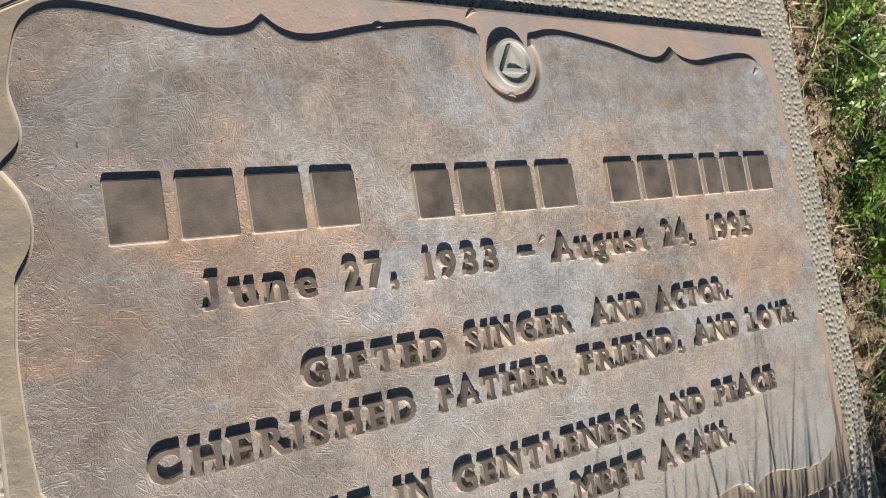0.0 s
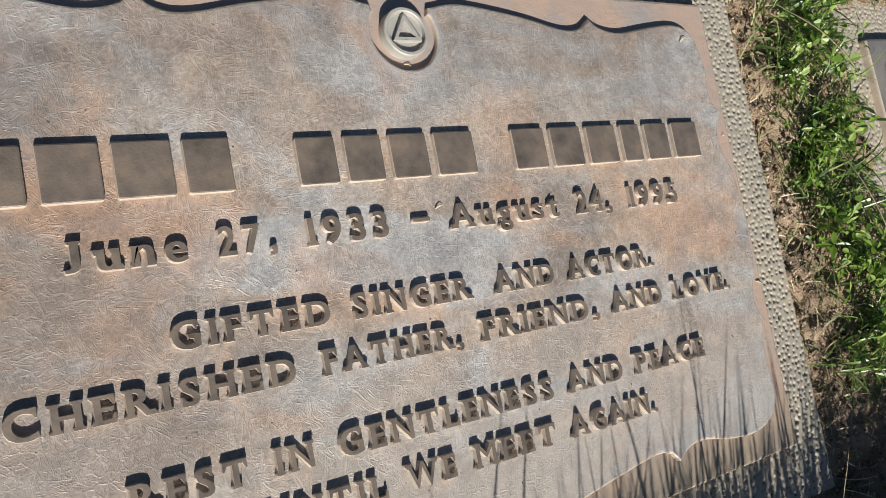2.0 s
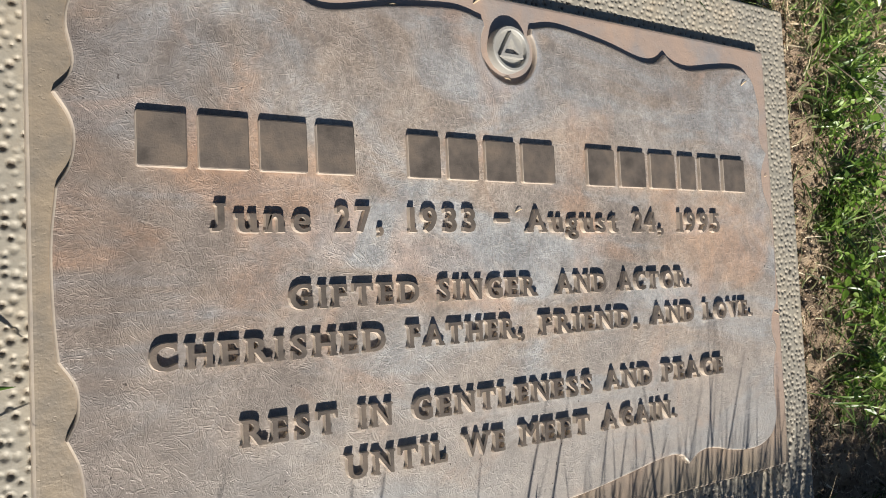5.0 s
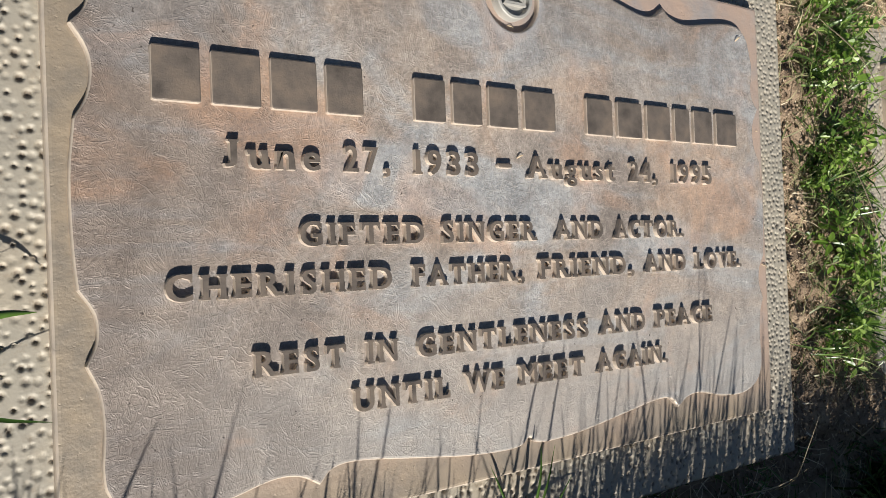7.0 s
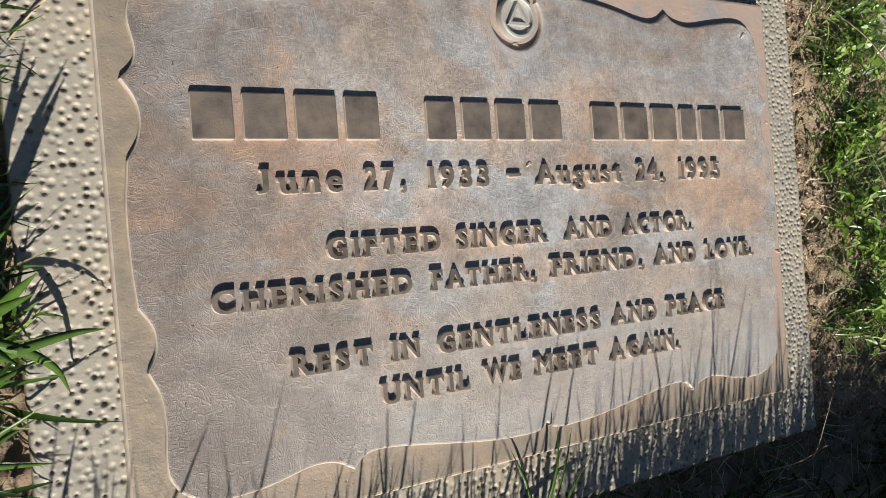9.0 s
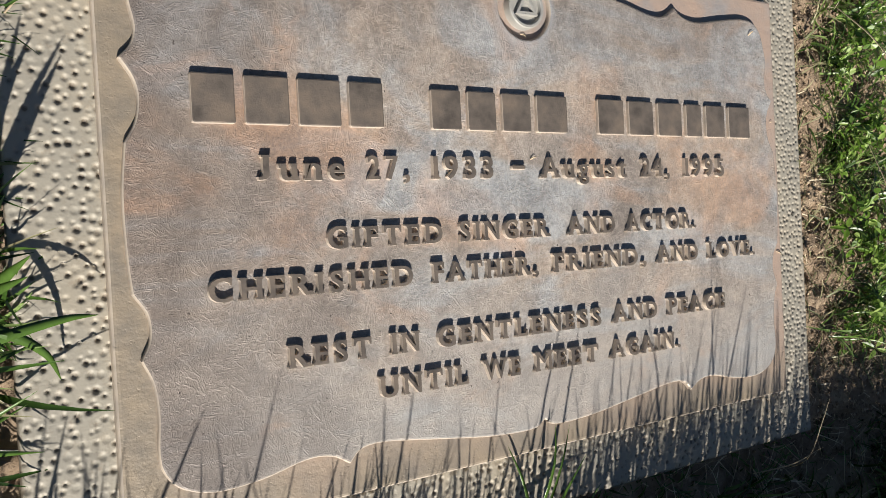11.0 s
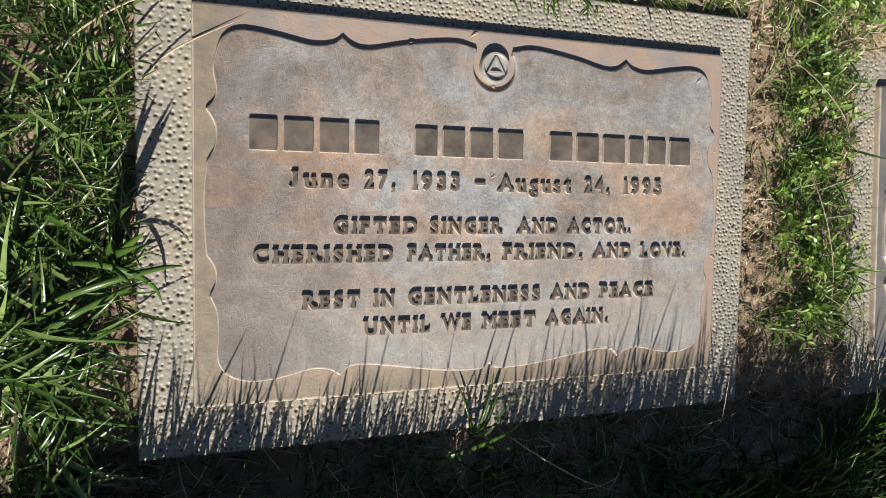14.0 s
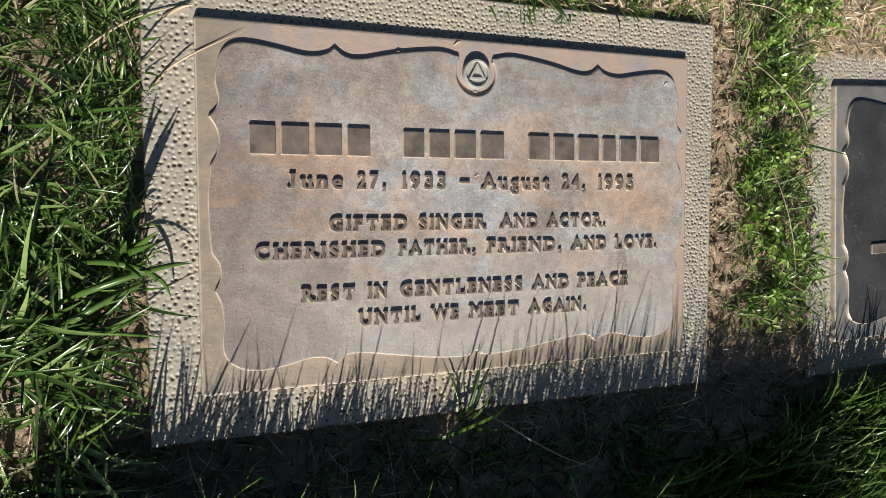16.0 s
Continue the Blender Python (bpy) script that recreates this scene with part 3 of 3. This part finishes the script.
def grass(name, label, mat, spots, h, w, lean, curl, way=None):
    x, y = spots
    n = len(x)
    dirs = rng.uniform(-math.pi, math.pi, n) if way is None else rng.normal(way, 0.7, n)
    v, f = blades(x, y, heights_at(x, y), rng.uniform(*h, n), rng.uniform(*w, n), dirs, np.abs(rng.normal(lean, 0.25, n)), rng.uniform(*curl, n))
    return tagged(new(name, mesh_of(name, v, f, mat, True)), label, "grass", kind="stuff")


def brink(x):
    """Where the tall grass before the markers ends and the bare, shaded soil begins."""
    return -0.124 - 0.060 * np.clip((x - 0.14) / 0.12, 0, 1) + 0.100 * np.clip((x - 0.50) / 0.28, 0, 1)


LAWN = [
    ("lush_grass", "lush green grass with long bent blades", GREEN, sow(3200, -0.45, -0.05, -0.30, 0.27, lambda x, y: (0.15 + 0.85 * clumps(x, y, 15, -0.3, 0.15)) * np.clip((-0.056 - x) / 0.05, 0.04, 1)), (0.035, 0.085), (0.0022, 0.0048), 0.6, (0.4, 1.5), None),
    ("lush_grass", "long green blades bent over towards the marker", GREEN, sow(1200, -0.34, -0.10, -0.22, 0.20, lambda x, y: clumps(x, y, 13, -0.25, 0.25)), (0.06, 0.105), (0.0030, 0.0058), 0.85, (0.3, 1.0), 0.35),
    ("low_grass", "low dense green grass beside the marker", GREEN, sow(9500, -0.42, -0.046, 0.10, 0.335, lambda x, y: clumps(x, y, 20, -0.3, 0.1)), (0.012, 0.042), (0.0014, 0.0028), 0.6, (0.3, 1.2), None),
    ("tall_grass", "tall dense green grass in front of the marker", GREEN, sow(7600, -0.45, 0.28, -0.36, -0.118, lambda x, y: (y < brink(x)) * (0.35 + 0.65 * clumps(x, y, 16, -0.4, 0.2))), (0.05, 0.110), (0.0024, 0.0046), 0.2, (0.1, 1.0), None),
    ("tall_grass", "upright grass along the shaded soil", GREEN, sow(2000, -0.14, 0.28, -0.20, -0.122, lambda x, y: (y < brink(x)) * (0.35 + 0.65 * clumps(x, y, 26, -0.2, 0.2))), (0.085, 0.130), (0.0030, 0.0056), 0.12, (0.05, 0.5), None),
    ("short_grass", "dense curled grass in front of both markers", GREEN, sow(6500, 0.30, 1.3, -0.30, -0.08, lambda x, y: (y < brink(x)) * (0.25 + 0.75 * clumps(x, y, 20, -0.25, 0.2))), (0.030, 0.070), (0.0034, 0.0064), 0.3, (0.6, 2.0), 1.7),
    ("tall_grass", "taller grass before the second marker", GREEN, sow(2200, 0.62, 1.3, -0.26, -0.08, lambda x, y: (y < brink(x)) * (0.3 + 0.7 * clumps(x, y, 18, -0.2, 0.2))), (0.07, 0.120), (0.0030, 0.0056), 0.15, (0.3, 1.2), 1.7),
    # added outside the view, only for the shade it casts on the corner
    ("tall_grass", "unseen upright grass added to shade the marker's corner", GREEN, sow(2600, 0.24, 0.70, -0.36, -0.245), (0.15, 0.220), (0.0034, 0.0060), 0.08, (0.05, 0.3), 1.6),
    ("short_grass", "short curled grass in front of both markers", GREEN, sow(1600, 0.34, 1.2, -0.24, -0.07, lambda x, y: (y < brink(x) + 0.02) * clumps(x, y, 20, -0.2, 0.25)), (0.025, 0.06), (0.0026, 0.0048), 0.6, (0.4, 2.0), None),
    ("lush_grass", "low grass clump by the marker's foot", GREEN, sow(420, 0.27, 0.82, -0.15, -0.095, lambda x, y: clumps(x, y, 20, -0.1, 0.3)), (0.02, 0.055), (0.0020, 0.0036), 0.7, (0.3, 1.6), None),
    ("short_grass", "scattered grass at the marker's foot", GREEN, sow(260, 0.30, 0.62, -0.16, -0.12, lambda x, y: clumps(x, y, 22, -0.2, 0.3)), (0.03, 0.06), (0.0026, 0.005), 0.5, (0.3, 1.6), None),
    ("lawn_grass", "green lawn farther round the markers", GREEN, sow(22000, -2.1, 2.8, -2.2, 2.5, lambda x, y: np.clip(2.3 - np.hypot(x - 0.35, y - 0.15), 0, 1) * ~((x > -0.46) & (x < 1.1) & (y > -0.40) & (y < 0.62))), (0.03, 0.075), (0.004, 0.008), 0.5, (0.3, 1.4), None),
    ("short_grass", "pale green curled grass in front of the markers", YOUNG, sow(700, 0.40, 1.2, -0.26, -0.09, lambda x, y: (y < brink(x)) * clumps(x, y, 22, -0.3, 0.2)), (0.04, 0.085), (0.0026, 0.0046), 0.5, (0.4, 1.8), 1.6),
    ("lush_grass", "broad sunlit blades beyond the shaded soil", YOUNG, sow(110, 0.40, 0.70, -0.205, -0.155), (0.075, 0.120), (0.0040, 0.0068), 0.25, (0.3, 1.2), 1.4),
    ("low_grass", "short dull grass over the shaded soil", GREEN, sow(3600, -0.06, 0.80, -0.16, -0.048, lambda x, y: 0.35 + 0.65 * clumps(x, y, 22, -0.2, 0.2)), (0.008, 0.024), (0.0012, 0.0024), 0.8, (0.3, 1.2), None),
    ("lush_grass", "green grass blades along the marker's foot", GREEN, sow(1300, -0.3, 0.6, -0.125, -0.075, lambda x, y: 0.5 * clumps(x, y, 22, -0.1, 0.3) + 0.05), (0.02, 0.06), (0.002, 0.0038), 0.5, (0.3, 1.3), None),
    ("grass_stalks", "thin upright grass stalks that shade the marker", GREEN, sow(190, -0.10, 0.38, -0.21, -0.155), (0.13, 0.19), (0.0030, 0.0052), 0.08, (0.05, 0.35), None),
    ("grass_stalks", "high upright grass stalks that shade the marker's corner", GREEN, sow(260, 0.32, 0.62, -0.28, -0.22), (0.17, 0.255), (0.0028, 0.0052), 0.10, (0.05, 0.35), None),
    ("short_grass", "short green grass over dry thatch", YOUNG, sow(4200, -0.5, 1.1, 0.373, 0.66, lambda x, y: clumps(x, y, 11, -0.1, 0.35)), (0.015, 0.042), (0.0016, 0.0032), 0.6, (0.4, 1.3), None),
    ("short_grass", "green grass hanging over the border's upper edge", YOUNG, sow(520, 0.18, 0.60, 0.372, 0.40, lambda x, y: clumps(x, y, 20, -0.25, 0.2)), (0.018, 0.042), (0.0016, 0.003), 0.7, (0.4, 1.2), -1.4),
    ("short_grass", "low green grass in the strip between markers", YOUNG, sow(2100, 0.590, 0.745, 0.02, 0.47, lambda x, y: clumps(x, y, 18, -0.2, 0.3) * np.clip((x - 0.60) / 0.04, 0.1, 1)), (0.02, 0.06), (0.0012, 0.0026), 0.8, (0.3, 1.3), None),
    ("short_grass", "darker green grass in the strip between markers", GREEN, sow(750, 0.605, 0.745, 0.02, 0.47, lambda x, y: clumps(x, y, 16, -0.2, 0.3)), (0.02, 0.06), (0.0018, 0.0034), 0.7, (0.3, 1.3), None),
    ("pale_grass", "pale half dry grass in the strip between markers", PALE, sow(1500, 0.575, 0.745, 0.0, 0.47), (0.010, 0.034), (0.0010, 0.0022), 1.0, (0.2, 1.2), None),
    ("dry_thatch", "thick dry thatch behind the markers", STRAW, sow(32000, -0.18, 1.0, 0.345, 0.50), (0.010, 0.034), (0.0012, 0.0028), 1.47, (-0.1, 0.4), None),
    ("dry_thatch", "dry straw crumbs on the bare soil strip", STRAW, sow(3600, 0.568, 0.75, -0.04, 0.45), (0.004, 0.016), (0.0006, 0.0016), 1.4, (-0.1, 0.4), None),
    ("dry_thatch", "dead stems over the shaded soil", STRAW, sow(700, -0.1, 0.75, -0.125, -0.046), (0.015, 0.06), (0.0007, 0.0016), 1.2, (0.0, 0.6), None),
    ("pale_grass", "pale half dry grass blades", PALE, sow(1100, -0.5, -0.055, -0.3, 0.42), (0.025, 0.07), (0.0016, 0.0036), 0.8, (0.4, 1.5), None),
    ("pale_grass", "pale half dry grass behind the marker", PALE, sow(7000, -0.4, 1.1, 0.350, 0.60, lambda x, y: 0.2 + 0.8 * clumps(x, y, 9, -0.3, 0.3)), (0.010, 0.036), (0.0012, 0.0026), 0.9, (0.3, 1.2), None),
    ("dry_thatch", "dry straw thatch lying on the soil", STRAW, sow(14000, -0.5, 1.1, -0.2, 0.68, lambda x, y: np.where(y > 0.37, 0.95, np.where(x > 0.5, 0.16, 0.4))), (0.006, 0.036), (0.0006, 0.0017), 1.45, (-0.1, 0.3), None),
]
for name, label, mat, spots, h, w, lean, curl, way in LAWN:
    grass(name, label, mat, spots, h, w, lean, curl, way)


ROUND = [(0, 0), (0.55, -0.42), (1.0, -0.62), (1.45, -0.5), (1.62, -0.18), (1.52, 0), (1.62, 0.18), (1.45, 0.5), (1.0, 0.62), (0.55, 0.42)]
POINTED = [(0.2, 0), (0.7, -0.30), (1.2, -0.44), (1.8, -0.36), (2.3, -0.16), (2.6, 0), (2.3, 0.16), (1.8, 0.36), (1.2, 0.44), (0.7, 0.30)]


def clover_mesh(x, y, ring, leaves):
    """A few leaflets on a thin stalk, many times over."""
    verts, faces = [], []
    z0 = heights_at(x, y)
    for a, b, c in zip(x, y, z0):
        top, r, spin = c + rng.uniform(0.006, 0.036), rng.uniform(0.0018, 0.0046), rng.uniform(0, 6.28)
        tx, ty = a + rng.normal(0, 0.007), b + rng.normal(0, 0.007)
        nx, ny = rng.normal(0, 0.5, 2)
        n = len(verts)
        verts += [[a - 0.0005, b, c], [a + 0.0005, b, c], [tx + 0.0004, ty, top], [tx - 0.0004, ty, top]]
        faces.append([n, n + 1, n + 2, n + 3])
        for k in range(leaves):
            s = spin + k * 6.283 / leaves + rng.normal(0, 0.2)
            droop = rng.normal(0.05, 0.25)
            n = len(verts)
            for u, v in ring:
                dx, dy = r * (u * math.cos(s) - v * math.sin(s)), r * (u * math.sin(s) + v * math.cos(s))
                verts.append([tx + dx, ty + dy, top + nx * dx + ny * dy + 0.4 * abs(v) * r - droop * u * u * r * 0.4])
            faces += [[n, n + i, n + i + 1] for i in range(1, 5)] + [[n, n + i, n + i + 1] for i in range(5, 9)]
    return mesh_of("clover", verts, faces, CLOVER)


def weedy(x, y):
    return clumps(x, y, 24, -0.1, 0.3) * np.clip(y / 0.08, 0, 1) * np.clip((x - 0.605) / 0.03, 0, 1)


tagged(new("clover", clover_mesh(*sow(950, 0.612, 0.735, 0.03, 0.47, lambda x, y: 0.75 * weedy(x, y)), ROUND, 3)), "bright green clover leaves in the strip between markers", "clover", kind="stuff")
tagged(new("low_weeds", clover_mesh(*sow(800, 0.605, 0.740, 0.0, 0.47, weedy), POINTED, 4)), "small pointed weed leaves in the strip between markers", "weed", kind="stuff")


def crumbs_mesh(x, y):
    """Loose clods of soil: small uneven lumps of eight faces."""
    n = len(x)
    r = 0.0006 + 0.0019 * rng.uniform(0, 1, n) ** 3
    base = np.array([(1, 0, 0), (0, 1, 0), (-1, 0, 0), (0, -1, 0), (0, 0, 0.8), (0, 0, -0.8)])
    at = np.stack([x, y, heights_at(x, y) + 0.003 + 0.3 * r], -1)
    spin = rng.uniform(0, 6.28, n)
    p = base[None] * r[:, None, None] * rng.uniform(0.6, 1.35, (n, 6, 3))
    c, q = np.cos(spin)[:, None], np.sin(spin)[:, None]
    p = np.stack([p[..., 0] * c - p[..., 1] * q, p[..., 0] * q + p[..., 1] * c, p[..., 2]], -1) + at[:, None]
    one = np.array([(0, 1, 4), (1, 2, 4), (2, 3, 4), (3, 0, 4), (1, 0, 5), (2, 1, 5), (3, 2, 5), (0, 3, 5)])
    return mesh_of("soil_crumbs", p.reshape(-1, 3), (one[None] + 6 * np.arange(n)[:, None, None]).reshape(-1, 3), CLOD, True)


tagged(new("soil_crumbs", crumbs_mesh(*sow(9000, 0.567, 0.745, -0.08, 0.47))), "loose brown soil crumbs in the strip between markers", "soil", kind="stuff")
tagged(new("soil_crumbs", crumbs_mesh(*sow(7000, -0.16, 0.60, -0.14, 0.30, lambda x, y: 0.3 + 0.7 * clumps(x, y, 20, -0.2, 0.2)))), "loose brown soil crumbs along the marker's edge", "soil", kind="stuff")

# ---------------------------------------------------------------- single blades and straws that stand out
def strand(points, width, mat, tip=0.15):
    """A folded blade or stem along a smooth line."""
    line = curve_through([Vector(p) for p in points], 6) + [Vector(points[-1])]
    verts, faces = [], []
    for i, p in enumerate(line):
        d = (line[min(i + 1, len(line) - 1)] - line[max(i - 1, 0)]).normalized()
        side = d.cross(Vector((0, 0, 1)))
        side = side.normalized() if side.length > 0.05 else Vector((1, 0, 0))
        u = i / (len(line) - 1)
        w = width * 0.5 * max(tip * 0.3, min(1.0, 0.55 + 2 * u) * (1 - u ** 3) + tip * 0.2)
        up = side.cross(d)
        verts += [p - side * w + up * w * 0.45, p, p + side * w + up * w * 0.45, p - up * w * 0.18]
    for i in range(len(line) - 1):
        a, b = 4 * i, 4 * i + 4
        faces += [(a, a + 1, b + 1, b), (a + 1, a + 2, b + 2, b + 1), (a + 2, a + 3, b + 3, b + 2), (a + 3, a, b, b + 3)]
    return mesh_of("blade", [tuple(v) for v in verts], faces, mat, True)


def tuft(name, label, category, lines, mat):
    root = tagged(new(name), label, category)
    for width, pts in lines:
        part("blade", strand(pts, width, mat), root)
    return root


tuft("grass_tuft", "green grass tuft with a broad drooping blade at the marker's foot", "grass tuft", [
    (0.0030, [(0.252, -0.056, -0.025), (0.247, -0.040, 0.000), (0.236, -0.012, 0.010), (0.226, 0.012, 0.010)]),
    (0.0030, [(0.254, -0.056, -0.025), (0.255, -0.036, 0.002), (0.259, -0.006, 0.014), (0.264, 0.020, 0.012)]),
    (0.0026, [(0.255, -0.057, -0.025), (0.260, -0.040, 0.000), (0.268, -0.010, 0.010), (0.279, 0.016, 0.008)]),
    (0.0030, [(0.256, -0.058, -0.025), (0.264, -0.046, 0.000), (0.276, -0.024, 0.008), (0.296, -0.008, 0.004)]),
    (0.0050, [(0.203, -0.070, -0.02), (0.222, -0.062, 0.004), (0.252, -0.052, 0.012), (0.282, -0.042, 0.012), (0.306, -0.030, 0.006)]),
    (0.0032, [(0.258, -0.062, -0.025), (0.274, -0.062, -0.004), (0.292, -0.062, 0.004), (0.306, -0.068, -0.002)])], GREEN)
tuft("grass_tuft", "broad green grass blades reaching over the pitted border", "grass tuft", [
    (0.0058, [(-0.118, 0.085, -0.02), (-0.090, 0.098, 0.010), (-0.050, 0.112, 0.020), (-0.022, 0.118, 0.014), (-0.006, 0.118, 0.006)]),
    (0.0056, [(-0.100, 0.120, -0.02), (-0.070, 0.122, 0.018), (-0.046, 0.115, 0.020), (-0.030, 0.103, 0.012), (-0.023, 0.088, 0.001)]),
    (0.0060, [(-0.125, 0.055, -0.02), (-0.100, 0.075, 0.010), (-0.066, 0.095, 0.018), (-0.034, 0.108, 0.010)]),
    (0.0050, [(-0.140, 0.030, -0.02), (-0.105, 0.050, 0.012), (-0.070, 0.066, 0.016), (-0.038, 0.080, 0.006)]),
    (0.0046, [(-0.120, 0.060, -0.02), (-0.090, 0.066, 0.014), (-0.060, 0.062, 0.012), (-0.032, 0.056, 0.002)]),
    (0.0040, [(-0.120, 0.010, -0.02), (-0.095, 0.006, 0.010), (-0.060, -0.004, 0.008), (-0.036, -0.012, -0.002)])], GREEN)
tuft("weed", "dark leafless weed stems standing beside the border", "weed", [
    (0.0070, [(-0.058, 0.128, -0.02), (-0.057, 0.130, 0.020), (-0.050, 0.134, 0.050), (-0.038, 0.140, 0.075)]),
    (0.0080, [(-0.058, 0.128, -0.02), (-0.055, 0.131, 0.018), (-0.047, 0.138, 0.042), (-0.036, 0.148, 0.062)]),
    (0.0063, [(-0.059, 0.127, -0.02), (-0.060, 0.130, 0.022), (-0.060, 0.136, 0.052), (-0.058, 0.142, 0.080)]),
    (0.0059, [(-0.060, 0.126, -0.02), (-0.064, 0.128, 0.018), (-0.066, 0.128, 0.044), (-0.064, 0.122, 0.066)]),
    (0.0070, [(-0.062, 0.116, -0.02), (-0.060, 0.118, 0.014), (-0.054, 0.116, 0.034), (-0.046, 0.110, 0.044)]),
    (0.0063, [(-0.060, 0.150, -0.02), (-0.058, 0.153, 0.014), (-0.053, 0.160, 0.038), (-0.046, 0.166, 0.056)])], GREEN)
for label, width, pts in (
        ("long dry straw lying over the rim's corner", 0.0017, [(-0.037, 0.262, -0.0062), (-0.022, 0.281, -0.0055), (-0.003, 0.294, 0.0004), (0.019, 0.306, 0.0016), (0.044, 0.318, 0.0035)]),
        ("long dry straw lying over the border's corner", 0.0019, [(-0.112, 0.268, -0.014), (-0.079, 0.299, -0.006), (-0.046, 0.322, -0.0058), (-0.013, 0.335, -0.0062), (0.009, 0.342, -0.004)]),
        ("short pale straw lying on the border's corner", 0.0034, [(-0.024, 0.325, -0.0062), (-0.010, 0.334, -0.0058), (0.002, 0.337, -0.003)]),
        ("pale stem bowed over the shaded soil", 0.0020, [(0.282, -0.048, -0.015), (0.320, -0.074, 0.010), (0.362, -0.098, 0.020), (0.412, -0.118, 0.016)]),
        ("thin pale stem leaning at the marker's corner", 0.0016, [(0.545, -0.075, -0.02), (0.530, -0.055, 0.012), (0.515, -0.020, 0.035), (0.505, 0.006, 0.050)]),
        ("thin pale stem leaning at the marker's corner", 0.0014, [(0.500, -0.070, -0.02), (0.520, -0.060, 0.004), (0.545, -0.048, 0.016)]),
        ("dry straw lying across the clover", 0.0018, [(0.612, 0.330, 0.004), (0.640, 0.300, 0.020), (0.672, 0.268, 0.022), (0.700, 0.245, 0.006)]),
        ("dry straw lying across the clover", 0.0016, [(0.640, 0.210, 0.010), (0.652, 0.160, 0.022), (0.668, 0.110, 0.020), (0.690, 0.060, 0.002)]),
        ("dry straw lying across the clover", 0.0016, [(0.600, 0.395, 0.000), (0.640, 0.385, 0.014), (0.690, 0.352, 0.012)])):
    tagged(new("straw", strand(pts, width, STRAW)), label, "straw")

# ---------------------------------------------------------------- crumbs blown onto the bronze
def crumb(x, y, z, long, turn, mat):
    """A small bent flake or twig end that lies on a surface."""
    c, q = math.cos(radians(turn)) * long / 2, math.sin(radians(turn)) * long / 2
    return strand([(x - c, y - q, z + 0.0004), (x - 0.2 * q, y + 0.2 * c, z + 0.0014), (x + c, y + q, z + 0.0006)], long * 0.16, mat)


for label, x, y, z, long, turn in (
        ("tiny dry flake lying on the rim", 0.243, 0.3215, 0.0, 0.009, 25), ("tiny dry twig lying on the panel", 0.490, 0.2965, PANEL_TOP, 0.008, 30),
        ("pale crumb lying below the emblem", 0.2625, 0.2755, 0.0, 0.006, -25), ("tiny dry twig lying on the rim", 0.5195, 0.1165, 0.0, 0.008, -35),
        ("tiny dry twig lying on the panel", 0.2625, 0.1945, PANEL_TOP, 0.006, 20),
        ("tiny dry flake lying on the rim", 0.182, 0.3085, 0.001, 0.010, 15), ("tiny dry flake lying on the rim", 0.5165, 0.226, 0.0, 0.004, 10)):
    tagged(new("dry_crumb", crumb(x, y, z, long, turn, STRAW)), label, "dry crumb")
